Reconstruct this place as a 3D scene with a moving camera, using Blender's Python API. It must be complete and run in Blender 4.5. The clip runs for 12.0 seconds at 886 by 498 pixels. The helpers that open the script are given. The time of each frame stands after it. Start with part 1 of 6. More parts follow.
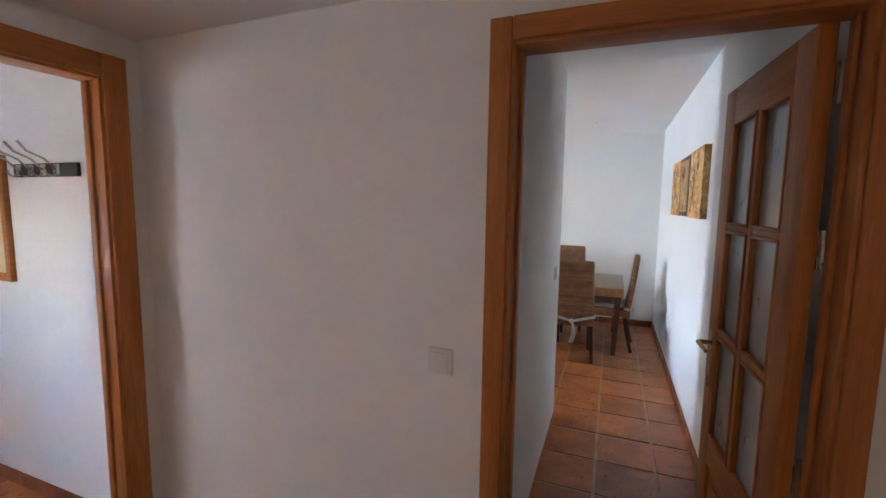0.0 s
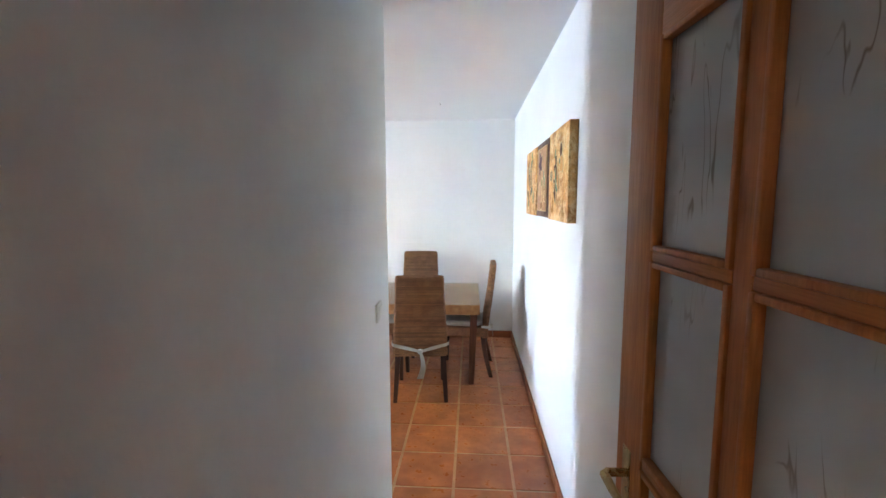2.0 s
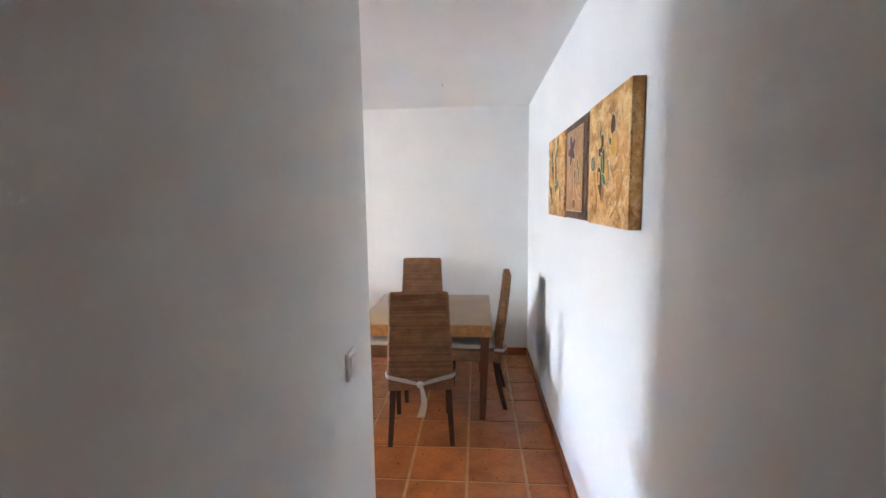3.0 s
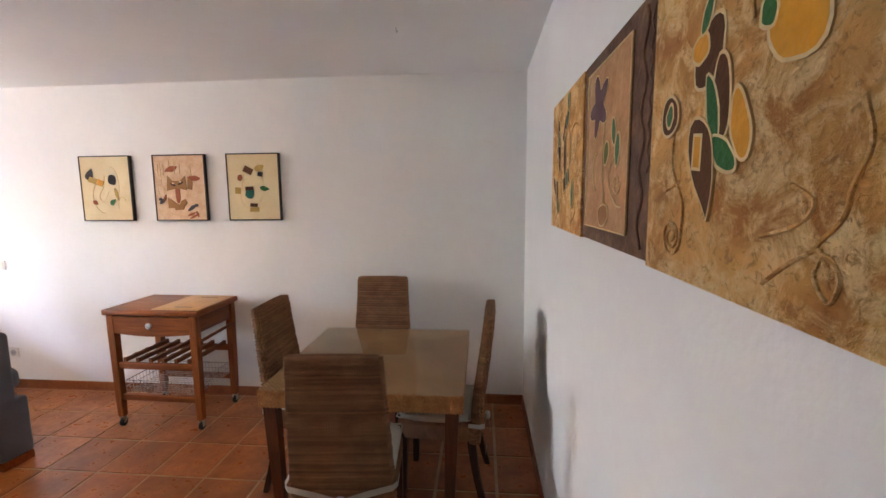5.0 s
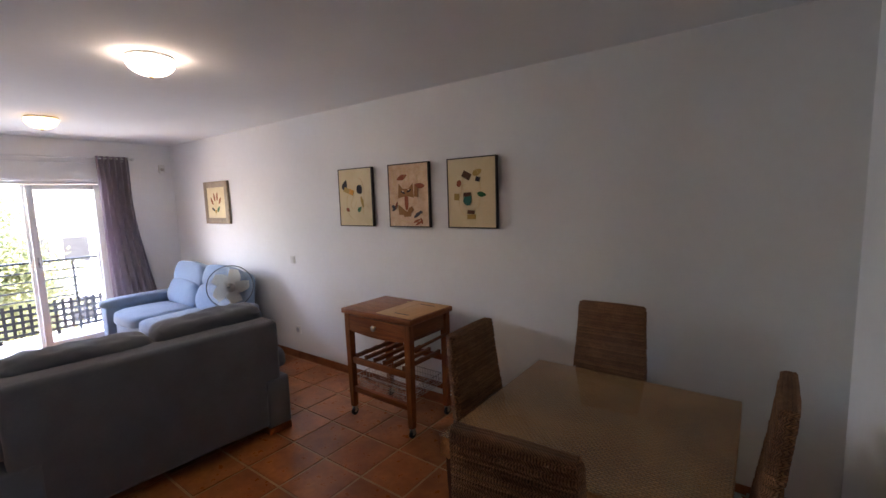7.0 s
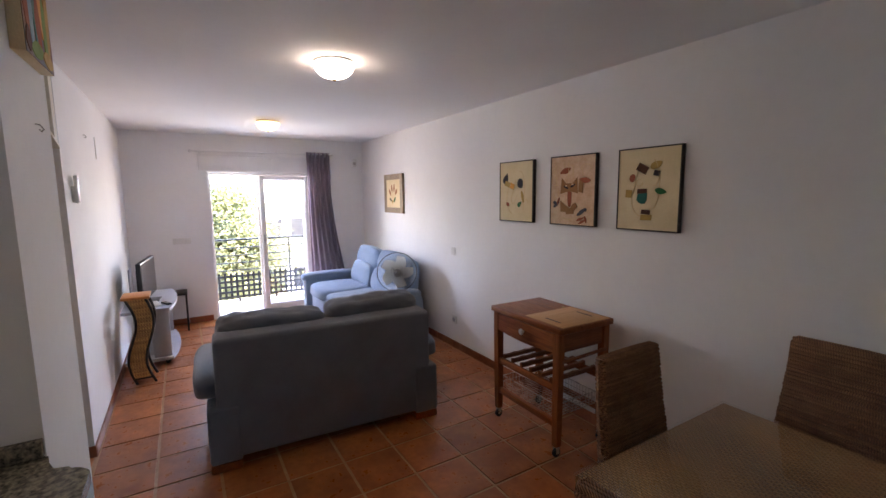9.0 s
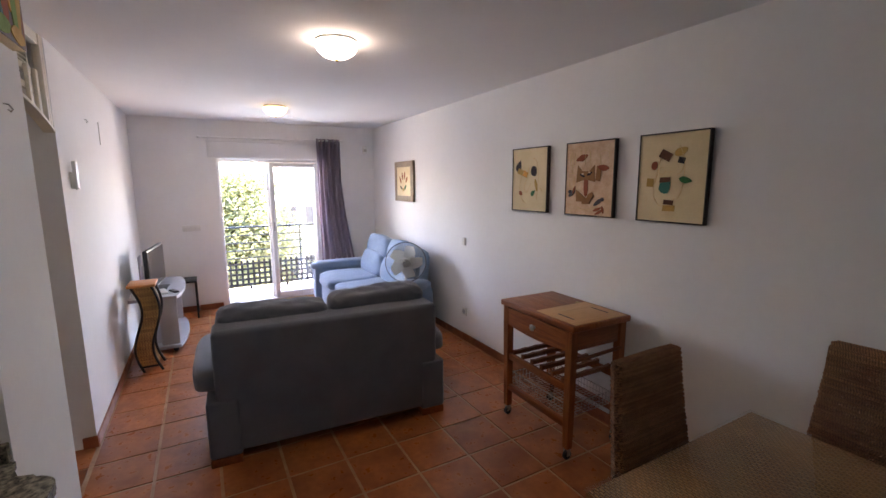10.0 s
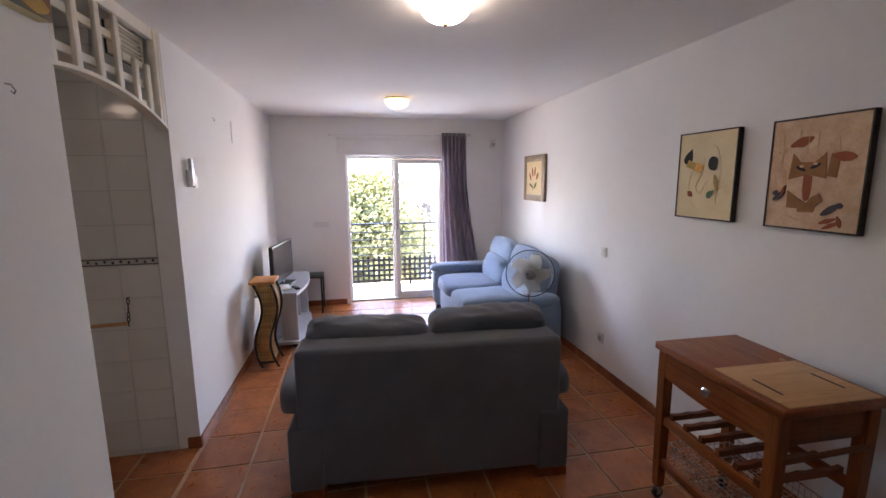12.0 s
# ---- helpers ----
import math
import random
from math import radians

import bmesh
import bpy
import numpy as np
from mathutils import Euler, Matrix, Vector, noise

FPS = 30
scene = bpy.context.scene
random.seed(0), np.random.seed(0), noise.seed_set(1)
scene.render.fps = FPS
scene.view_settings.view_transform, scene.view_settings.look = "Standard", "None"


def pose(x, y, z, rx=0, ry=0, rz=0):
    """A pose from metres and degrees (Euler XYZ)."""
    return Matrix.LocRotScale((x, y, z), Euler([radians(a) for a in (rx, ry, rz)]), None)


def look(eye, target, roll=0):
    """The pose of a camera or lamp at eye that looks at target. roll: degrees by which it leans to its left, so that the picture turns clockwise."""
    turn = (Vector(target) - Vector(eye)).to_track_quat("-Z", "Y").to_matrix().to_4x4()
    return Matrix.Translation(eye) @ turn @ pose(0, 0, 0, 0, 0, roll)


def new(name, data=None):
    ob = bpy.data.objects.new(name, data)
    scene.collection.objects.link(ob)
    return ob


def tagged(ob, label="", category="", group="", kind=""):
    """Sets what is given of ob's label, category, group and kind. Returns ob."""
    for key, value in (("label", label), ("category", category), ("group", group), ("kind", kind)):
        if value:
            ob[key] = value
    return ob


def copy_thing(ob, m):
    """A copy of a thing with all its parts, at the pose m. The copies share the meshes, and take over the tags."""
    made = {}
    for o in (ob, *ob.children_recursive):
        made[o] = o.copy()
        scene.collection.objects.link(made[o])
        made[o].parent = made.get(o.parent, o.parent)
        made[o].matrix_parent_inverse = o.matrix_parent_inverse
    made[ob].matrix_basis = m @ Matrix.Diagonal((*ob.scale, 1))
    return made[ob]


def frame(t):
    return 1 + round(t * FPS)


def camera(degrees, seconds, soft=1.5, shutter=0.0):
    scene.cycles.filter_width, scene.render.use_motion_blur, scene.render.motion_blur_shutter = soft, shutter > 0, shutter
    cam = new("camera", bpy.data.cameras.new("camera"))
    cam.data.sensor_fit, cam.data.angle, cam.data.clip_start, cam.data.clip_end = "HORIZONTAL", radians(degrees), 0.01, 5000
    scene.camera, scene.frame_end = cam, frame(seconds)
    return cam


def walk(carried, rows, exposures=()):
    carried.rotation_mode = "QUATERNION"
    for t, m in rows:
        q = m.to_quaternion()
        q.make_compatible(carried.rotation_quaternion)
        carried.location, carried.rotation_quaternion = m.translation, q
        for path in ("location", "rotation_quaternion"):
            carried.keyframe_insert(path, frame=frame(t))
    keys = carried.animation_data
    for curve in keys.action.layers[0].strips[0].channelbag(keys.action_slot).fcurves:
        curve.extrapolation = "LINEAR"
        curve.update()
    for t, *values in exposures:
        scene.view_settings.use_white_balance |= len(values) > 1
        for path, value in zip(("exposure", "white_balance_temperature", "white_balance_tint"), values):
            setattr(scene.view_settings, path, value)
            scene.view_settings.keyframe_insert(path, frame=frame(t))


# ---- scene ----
cam = camera(91.5, 12.0)
PATH = [
    (0, (0.987, 1.389, 1.536), (0.263, 3.241, 1.322), 0.8),
    (0.5, (0.995, 1.649, 1.528), (0.475, 3.569, 1.316), 0.4),
    (1, (0.967, 1.926, 1.549), (0.628, 3.885, 1.332), 0.2),
    (1.5, (0.998, 2.18, 1.534), (0.822, 4.16, 1.313), 0.1),
    (2, (1.057, 2.486, 1.559), (0.926, 4.47, 1.336), -0.2),
    (2.5, (1.036, 2.79, 1.547), (0.886, 4.772, 1.326), -0.6),
    (3, (1.026, 3.1, 1.555), (0.87, 5.081, 1.33), -0.8),
    (3.2, (1.018, 3.221, 1.548), (0.884, 5.204, 1.329), -0.8),
    (4.8, (1.174, 4.084, 1.577), (1.001, 6.062, 1.337), -0.4),
    (5, (1.209, 4.184, 1.575), (1.032, 6.161, 1.332), -0.5),
    (5.5, (1.226, 4.386, 1.58), (0.929, 6.349, 1.339), -0.6),
    (6, (1.196, 4.537, 1.608), (0.649, 6.445, 1.359), -1.1),
    (6.5, (1.165, 4.639, 1.62), (0.298, 6.425, 1.382), -1.5),
    (7, (1.163, 4.726, 1.625), (-0.02, 6.322, 1.391), -1.8),
    (7.5, (1.161, 4.808, 1.646), (-0.285, 6.17, 1.408), -1.7),
    (7.7, (1.154, 4.835, 1.65), (-0.354, 6.128, 1.413), -1.7),
    (9.3, (1.088, 4.944, 1.636), (-0.625, 5.941, 1.368), -0.4),
    (9.5, (1.071, 4.961, 1.648), (-0.641, 5.954, 1.358), -0.3),
    (10, (1.012, 5.032, 1.635), (-0.716, 5.992, 1.332), -0.3),
    (10.5, (0.975, 5.166, 1.652), (-0.81, 6.011, 1.339), -0.1),
    (11, (0.883, 5.248, 1.634), (-0.973, 5.923, 1.322), -0.5),
    (11.5, (0.682, 5.289, 1.635), (-1.226, 5.798, 1.323), -0.6),
    (12, (0.482, 5.344, 1.64), (-1.454, 5.733, 1.325), -0.4),
]
EXPOSURES = [(0.0, 7.75, 6800, 18), (0.5, 8.05, 6800, 17), (1.0, 8.25, 6800, 15), (1.5, 8.35, 6600, 14), (2.5, 8.2, 6950, 17), (3.2, 7.9, 7400, 21), (4.8, 7.05, 8450, 28), (5.5, 6.8, 8550, 28), (6.5, 6.15, 8300, 28), (7.5, 5.33, 8050, 28), (9.5, 5.68, 8050, 29), (11.0, 5.65, 8000, 29), (12.0, 5.5, 7950, 29)]
walk(cam, [(t, look(eye, target, roll)) for t, eye, target, roll in PATH], EXPOSURES)

# ---- light and exposure ----
world = bpy.data.worlds.new("sky")
scene.world = world
world.use_nodes = True
wn = world.node_tree
sky = wn.nodes.new("ShaderNodeTexSky")
sky.sky_type = "NISHITA"
sky.sun_disc = False
sky.sun_elevation = radians(58)
sky.sun_rotation = radians(188)
sky.dust_density, sky.ozone_density = 0.5, 3.0
wn.links.new(sky.outputs[0], wn.nodes["Background"].inputs[0])
wn.nodes["Background"].inputs[1].default_value = 0.124

sun = new("sun", bpy.data.lights.new("sun", "SUN"))
sun.data.energy, sun.data.angle, sun.data.color = 2.4, radians(0.5), (1.0, 0.95, 0.87)
sun.matrix_world = look((-0.7, -5.0, 8.0), (0, 0, 0))


# area lamp added in the balcony door head, stands in for sky light
sky_fill = new("sky_fill", bpy.data.lights.new("sky_fill", "AREA"))
sky_fill.data.shape, sky_fill.data.size, sky_fill.data.size_y = "RECTANGLE", 1.2, 0.18
sky_fill.data.energy, sky_fill.data.color, sky_fill.data.spread = 0.40, (0.50, 0.74, 1.0), radians(120)
sky_fill.matrix_world = look((-5.515, 5.905, 1.765), (-4.5, 5.905, 1.765))

LAMP1, LAMP2, LAMP3, LAMP4 = 0.43, 0.14, 0.058, 0.15


# ---- materials ----
def nodes_of(name):
    m = bpy.data.materials.new(name)
    m.use_nodes = True
    return m, m.node_tree, m.node_tree.nodes["Principled BSDF"]


def node(tree, kind, **values):
    n = tree.nodes.new(kind)
    for key, v in values.items():
        n.inputs[key].default_value = v
    return n


def coords(tree, stretch=(1, 1, 1), offset=True):
    tc = tree.nodes.new("ShaderNodeTexCoord")
    mp = tree.nodes.new("ShaderNodeMapping")
    mp.inputs["Scale"].default_value = stretch
    tree.links.new(tc.outputs["Object"], mp.inputs["Vector"])
    if offset:
        info = tree.nodes.new("ShaderNodeObjectInfo")
        mul = tree.nodes.new("ShaderNodeMath")
        mul.operation = "MULTIPLY"
        mul.inputs[1].default_value = 37.0
        tree.links.new(info.outputs["Random"], mul.inputs[0])
        tree.links.new(mul.outputs[0], mp.inputs["Location"])
    return mp.outputs["Vector"]


def mixed(tree, fac, a, b, blend="MIX"):
    mx = tree.nodes.new("ShaderNodeMix")
    mx.data_type, mx.blend_type = "RGBA", blend
    for socket, v in ((mx.inputs[0], fac), (mx.inputs[6], a), (mx.inputs[7], b)):
        if hasattr(v, "is_linked"):
            tree.links.new(v, socket)
        elif isinstance(v, tuple):
            socket.default_value = (*v[:3], 1)
        else:
            socket.default_value = v
    return mx.outputs[2]


def ramp(tree, fac, lo, hi, a=0.0, b=1.0):
    r = tree.nodes.new("ShaderNodeMapRange")
    r.inputs["From Min"].default_value, r.inputs["From Max"].default_value = lo, hi
    r.inputs["To Min"].default_value, r.inputs["To Max"].default_value = a, b
    tree.links.new(fac, r.inputs["Value"])
    return r.outputs[0]


def surface(name, colour, other=None, rough=0.6, metal=0.0, scale=4.0, fine=60.0, fine_mix=0.25, bump=0.1, bump_scale=120.0,
            stretch=(1, 1, 1), spread=0.0, rough_spread=0.1, coat=0.0, sheen=0.0, lo=0.35, hi=0.65):
    """Two-scale noise colour, fine relief, roughness variation, and a shift from object to object."""
    m, t, b = nodes_of(name)
    other = other or tuple(c * 0.85 for c in colour)
    v = coords(t, stretch)
    big = node(t, "ShaderNodeTexNoise", Scale=scale, Detail=5.0, Roughness=0.6)
    small = node(t, "ShaderNodeTexNoise", Scale=fine, Detail=3.0)
    grain = node(t, "ShaderNodeTexNoise", Scale=bump_scale, Detail=3.0)
    for n in (big, small, grain):
        t.links.new(v, n.inputs["Vector"])
    col = mixed(t, ramp(t, big.outputs[0], lo, hi), colour, other)
    col = mixed(t, ramp(t, small.outputs[0], 0.35, 0.7, 0.0, fine_mix), col, tuple(c * 0.6 for c in other))
    if spread:
        info = t.nodes.new("ShaderNodeObjectInfo")
        hsv = t.nodes.new("ShaderNodeHueSaturation")
        t.links.new(ramp(t, info.outputs["Random"], 0, 1, 1 - spread, 1 + spread), hsv.inputs["Value"])
        t.links.new(col, hsv.inputs["Color"])
        col = hsv.outputs[0]
    t.links.new(col, b.inputs["Base Color"])
    t.links.new(ramp(t, big.outputs[0], 0.3, 0.7, rough - rough_spread, rough + rough_spread), b.inputs["Roughness"])
    b.inputs["Metallic"].default_value = metal
    b.inputs["Coat Weight"].default_value = coat
    b.inputs["Coat Roughness"].default_value = 0.15
    b.inputs["Sheen Weight"].default_value = sheen
    if bump:
        bp = node(t, "ShaderNodeBump", Strength=bump, Distance=0.004)
        t.links.new(grain.outputs[0], bp.inputs["Height"])
        t.links.new(bp.outputs[0], b.inputs["Normal"])
    return m


def wood(name, light, dark, axis, rough=0.45, coat=0.05, ring=9.0, bump=0.12, pores=0.45):
    """Long grain along one axis of the object."""
    m, t, b = nodes_of(name)
    stretch = [ring, ring, ring]
    stretch["xyz".index(axis)] = ring * 0.06
    v = coords(t, tuple(stretch))
    n1 = node(t, "ShaderNodeTexNoise", Scale=2.2, Detail=6.0, Roughness=0.62, Distortion=0.6)
    n2 = node(t, "ShaderNodeTexNoise", Scale=14.0, Detail=4.0)
    for n in (n1, n2):
        t.links.new(v, n.inputs["Vector"])
    col = mixed(t, ramp(t, n1.outputs[0], 0.32, 0.68), light, dark)
    col = mixed(t, ramp(t, n2.outputs[0], 0.45, 0.75, 0.0, pores), col, tuple(c * 0.55 for c in dark))
    b.inputs["Specular IOR Level"].default_value = 0.35
    t.links.new(col, b.inputs["Base Color"])
    t.links.new(ramp(t, n2.outputs[0], 0.3, 0.7, rough - 0.08, rough + 0.1), b.inputs["Roughness"])
    b.inputs["Coat Weight"].default_value = coat
    b.inputs["Coat Roughness"].default_value = 0.2
    bp = node(t, "ShaderNodeBump", Strength=bump, Distance=0.002)
    t.links.new(n2.outputs[0], bp.inputs["Height"])
    t.links.new(bp.outputs[0], b.inputs["Normal"])
    return m


def clay(name, light, dark):
    """Glazed terracotta: soft clouds of firing colour, a tone of its own on each tile, faint dimples."""
    m, t, b = nodes_of(name)
    v = coords(t)
    cloud = node(t, "ShaderNodeTexNoise", Scale=6.5, Detail=2.0, Roughness=0.5)
    mottle = node(t, "ShaderNodeTexNoise", Scale=26.0, Detail=2.0, Roughness=0.5)
    grain = node(t, "ShaderNodeTexNoise", Scale=140.0, Detail=2.0)
    for n in (cloud, mottle, grain):
        t.links.new(v, n.inputs["Vector"])
    col = mixed(t, ramp(t, cloud.outputs[0], 0.28, 0.72), light, dark)
    col = mixed(t, ramp(t, mottle.outputs[0], 0.40, 0.75, 0.0, 0.35), col, dark)
    col = mixed(t, ramp(t, grain.outputs[0], 0.45, 0.75, 0.0, 0.09), col, tuple(c * 0.5 for c in dark))
    info = t.nodes.new("ShaderNodeObjectInfo")
    hsv = t.nodes.new("ShaderNodeHueSaturation")
    t.links.new(ramp(t, info.outputs["Random"], 0, 1, 0.86, 1.12), hsv.inputs["Value"])
    t.links.new(col, hsv.inputs["Color"])
    t.links.new(hsv.outputs[0], b.inputs["Base Color"])
    t.links.new(ramp(t, mottle.outputs[0], 0.3, 0.7, 0.26, 0.42), b.inputs["Roughness"])
    b.inputs["Specular IOR Level"].default_value = 0.45
    bp = node(t, "ShaderNodeBump", Strength=0.12, Distance=0.003)
    t.links.new(mottle.outputs[0], bp.inputs["Height"])
    t.links.new(bp.outputs[0], b.inputs["Normal"])
    return m


def woven(name, light, dark, scale, bump=0.6):
    """A plaited surface: two crossed bands with ragged fibre."""
    m, t, b = nodes_of(name)
    v = coords(t)
    ch = node(t, "ShaderNodeTexBrick", Scale=scale)
    ch.inputs["Mortar Size"].default_value = 0.06
    ch.inputs["Color1"].default_value = (*light, 1)
    ch.inputs["Color2"].default_value = (*dark, 1)
    ch.inputs["Mortar"].default_value = (*[c * 0.35 for c in dark], 1)
    nz = node(t, "ShaderNodeTexNoise", Scale=scale * 6, Detail=4.0)
    big = node(t, "ShaderNodeTexNoise", Scale=3.0, Detail=3.0)
    for n in (ch, nz, big):
        t.links.new(v, n.inputs["Vector"])
    col = mixed(t, ramp(t, nz.outputs[0], 0.35, 0.7, 0.0, 0.5), ch.outputs[0], tuple(c * 0.5 for c in dark))
    col = mixed(t, ramp(t, big.outputs[0], 0.35, 0.7, 0.0, 0.35), col, tuple(c * 1.1 for c in light))
    t.links.new(col, b.inputs["Base Color"])
    b.inputs["Roughness"].default_value = 0.75
    bp = node(t, "ShaderNodeBump", Strength=bump, Distance=0.003)
    t.links.new(nz.outputs[0], bp.inputs["Height"])
    t.links.new(bp.outputs[0], b.inputs["Normal"])
    return m


def twisted(name, light, dark, pitch=0.01608, start=0.3469, lay_step=0.0085):
    """Twisted cord: slanting strands that turn about from row to row, with loose fibre."""
    m, t, b = nodes_of(name)
    tc = t.nodes.new("ShaderNodeTexCoord")
    xyz = t.nodes.new("ShaderNodeSeparateXYZ")
    t.links.new(tc.outputs["Object"], xyz.inputs[0])

    def calc(kind, a, c):
        n = t.nodes.new("ShaderNodeMath")
        n.operation = kind
        for socket, v in ((n.inputs[0], a), (n.inputs[1], c)):
            if hasattr(v, "is_linked"):
                t.links.new(v, socket)
            else:
                socket.default_value = v
        return n.outputs[0]

    rise = calc("PINGPONG", calc("SUBTRACT", xyz.outputs[2], start), pitch)
    fray = node(t, "ShaderNodeTexNoise", Scale=55.0, Detail=3.0)
    fibre = node(t, "ShaderNodeTexNoise", Scale=260.0, Detail=3.0)
    big = node(t, "ShaderNodeTexNoise", Scale=14.0, Detail=4.0, Roughness=0.65)
    for n in (fray, fibre, big):
        t.links.new(coords(t), n.inputs["Vector"])
    along = calc("ADD", calc("ADD", xyz.outputs[0], xyz.outputs[1]), calc("MULTIPLY", rise, 0.8))
    along = calc("ADD", along, calc("MULTIPLY", fray.outputs[0], 0.007))
    strand = calc("SINE", calc("MULTIPLY", along, 2 * math.pi / lay_step), 0.0)
    col = mixed(t, ramp(t, big.outputs[0], 0.34, 0.66), light, tuple((p + q) / 2 for p, q in zip(light, dark)))
    col = mixed(t, ramp(t, strand, 0.1, -0.9, 0.0, 0.85), col, dark)
    col = mixed(t, ramp(t, fibre.outputs[0], 0.56, 0.72, 0.0, 0.5), col, tuple(c * 1.7 for c in light))
    isle = t.nodes.new("ShaderNodeNewGeometry")
    hsv = t.nodes.new("ShaderNodeHueSaturation")
    t.links.new(ramp(t, isle.outputs["Random Per Island"], 0, 1, 0.74, 1.2), hsv.inputs["Value"])
    t.links.new(col, hsv.inputs["Color"])
    t.links.new(hsv.outputs[0], b.inputs["Base Color"])
    b.inputs["Roughness"].default_value = 0.7
    b.inputs["Specular IOR Level"].default_value = 0.3
    bp = node(t, "ShaderNodeBump", Strength=0.8, Distance=0.004)
    t.links.new(calc("ADD", strand, calc("MULTIPLY", fibre.outputs[0], 1.2)), bp.inputs["Height"])
    t.links.new(bp.outputs[0], b.inputs["Normal"])
    return m


def gloss_of(t, least=0.045, most=0.9):
    """Share of mirror gloss on a pane: little face on, much at a glance."""
    lw = node(t, "ShaderNodeLayerWeight", Blend=0.5)
    p = t.nodes.new("ShaderNodeMath")
    p.operation = "POWER"
    p.inputs[1].default_value = 4.5
    t.links.new(lw.outputs["Facing"], p.inputs[0])
    return ramp(t, p.outputs[0], 0.0, 1.0, least, most)


def glassy(name, colour=(1, 1, 1), rough=0.02, least=0.045, most=0.9):
    """Thin clear sheet: straight view through, with the gloss of glass."""
    m, t, b = nodes_of(name)
    clear = t.nodes.new("ShaderNodeBsdfTransparent")
    clear.inputs[0].default_value = (*colour, 1)
    shine = node(t, "ShaderNodeBsdfGlossy", Roughness=rough)
    mx = t.nodes.new("ShaderNodeMixShader")
    t.links.new(gloss_of(t, least, most), mx.inputs[0])
    t.links.new(clear.outputs[0], mx.inputs[1])
    t.links.new(shine.outputs[0], mx.inputs[2])
    t.links.new(mx.outputs[0], t.nodes["Material Output"].inputs[0])
    return m


def obscure(name):
    """Cast glass, milky and glossy, with a few fine plant stems pressed into it."""
    m, t, b = nodes_of(name)
    v = coords(t, (1.0, 1.0, 0.16))
    n1 = node(t, "ShaderNodeTexNoise", Scale=26.0, Detail=1.5, Distortion=0.9)
    n2 = node(t, "ShaderNodeTexNoise", Scale=7.0, Detail=2.0)
    sparse = node(t, "ShaderNodeTexNoise", Scale=5.5, Detail=2.0)
    t.links.new(v, n1.inputs["Vector"])
    for n in (n2, sparse):
        t.links.new(coords(t), n.inputs["Vector"])
    off = t.nodes.new("ShaderNodeMath")
    off.operation = "SUBTRACT"
    off.inputs[1].default_value = 0.5
    t.links.new(n1.outputs[0], off.inputs[0])
    away = t.nodes.new("ShaderNodeMath")
    away.operation = "ABSOLUTE"
    t.links.new(off.outputs[0], away.inputs[0])
    thin = t.nodes.new("ShaderNodeMath")
    thin.operation = "MULTIPLY"
    t.links.new(ramp(t, away.outputs[0], 0.003, 0.018, 1.0, 0.0), thin.inputs[0])
    t.links.new(ramp(t, sparse.outputs[0], 0.53, 0.62), thin.inputs[1])
    bp = node(t, "ShaderNodeBump", Strength=0.35, Distance=0.006)
    t.links.new(n2.outputs[0], bp.inputs["Height"])
    col = mixed(t, ramp(t, n2.outputs[0], 0.35, 0.65), (0.86, 0.88, 0.88), (0.78, 0.80, 0.80))
    col = mixed(t, thin.outputs[0], col, (0.40, 0.37, 0.33))
    milky = t.nodes.new("ShaderNodeBsdfTranslucent")
    t.links.new(col, milky.inputs[0])
    face = t.nodes.new("ShaderNodeBsdfDiffuse")
    t.links.new(col, face.inputs[0])
    shine = node(t, "ShaderNodeBsdfGlossy", Roughness=0.12)
    for n in (milky, face, shine):
        t.links.new(bp.outputs[0], n.inputs["Normal"])
    a, c = t.nodes.new("ShaderNodeMixShader"), t.nodes.new("ShaderNodeMixShader")
    a.inputs[0].default_value = 0.45
    t.links.new(milky.outputs[0], a.inputs[1])
    t.links.new(face.outputs[0], a.inputs[2])
    t.links.new(gloss_of(t), c.inputs[0])
    t.links.new(a.outputs[0], c.inputs[1])
    t.links.new(shine.outputs[0], c.inputs[2])
    t.links.new(c.outputs[0], t.nodes["Material Output"].inputs[0])
    return m


def leafy(name, colour, other):
    """Thin leaves that let part of the sunlight through."""
    m, t, b = nodes_of(name)
    v = coords(t)
    big = node(t, "ShaderNodeTexNoise", Scale=0.9, Detail=4.0)
    fine = node(t, "ShaderNodeTexNoise", Scale=9.0, Detail=2.0)
    for n in (big, fine):
        t.links.new(v, n.inputs["Vector"])
    col = mixed(t, ramp(t, big.outputs[0], 0.35, 0.65), colour, other)
    col = mixed(t, ramp(t, fine.outputs[0], 0.4, 0.7, 0.0, 0.3), col, tuple(c * 0.6 for c in colour))
    t.links.new(col, b.inputs["Base Color"])
    b.inputs["Roughness"].default_value = 0.5
    thru = t.nodes.new("ShaderNodeBsdfTranslucent")
    t.links.new(mixed(t, 0.5, col, (0.26, 0.29, 0.13)), thru.inputs[0])
    mx = t.nodes.new("ShaderNodeMixShader")
    mx.inputs[0].default_value = 0.45
    t.links.new(b.outputs[0], mx.inputs[1])
    t.links.new(thru.outputs[0], mx.inputs[2])
    t.links.new(mx.outputs[0], t.nodes["Material Output"].inputs[0])
    return m


def glow(name, colour, strength):
    m, t, b = nodes_of(name)
    b.inputs["Base Color"].default_value = (0.85, 0.83, 0.78, 1)
    b.inputs["Roughness"].default_value = 0.25
    b.inputs["Emission Color"].default_value = (*colour, 1)
    b.inputs["Emission Strength"].default_value = strength
    return m


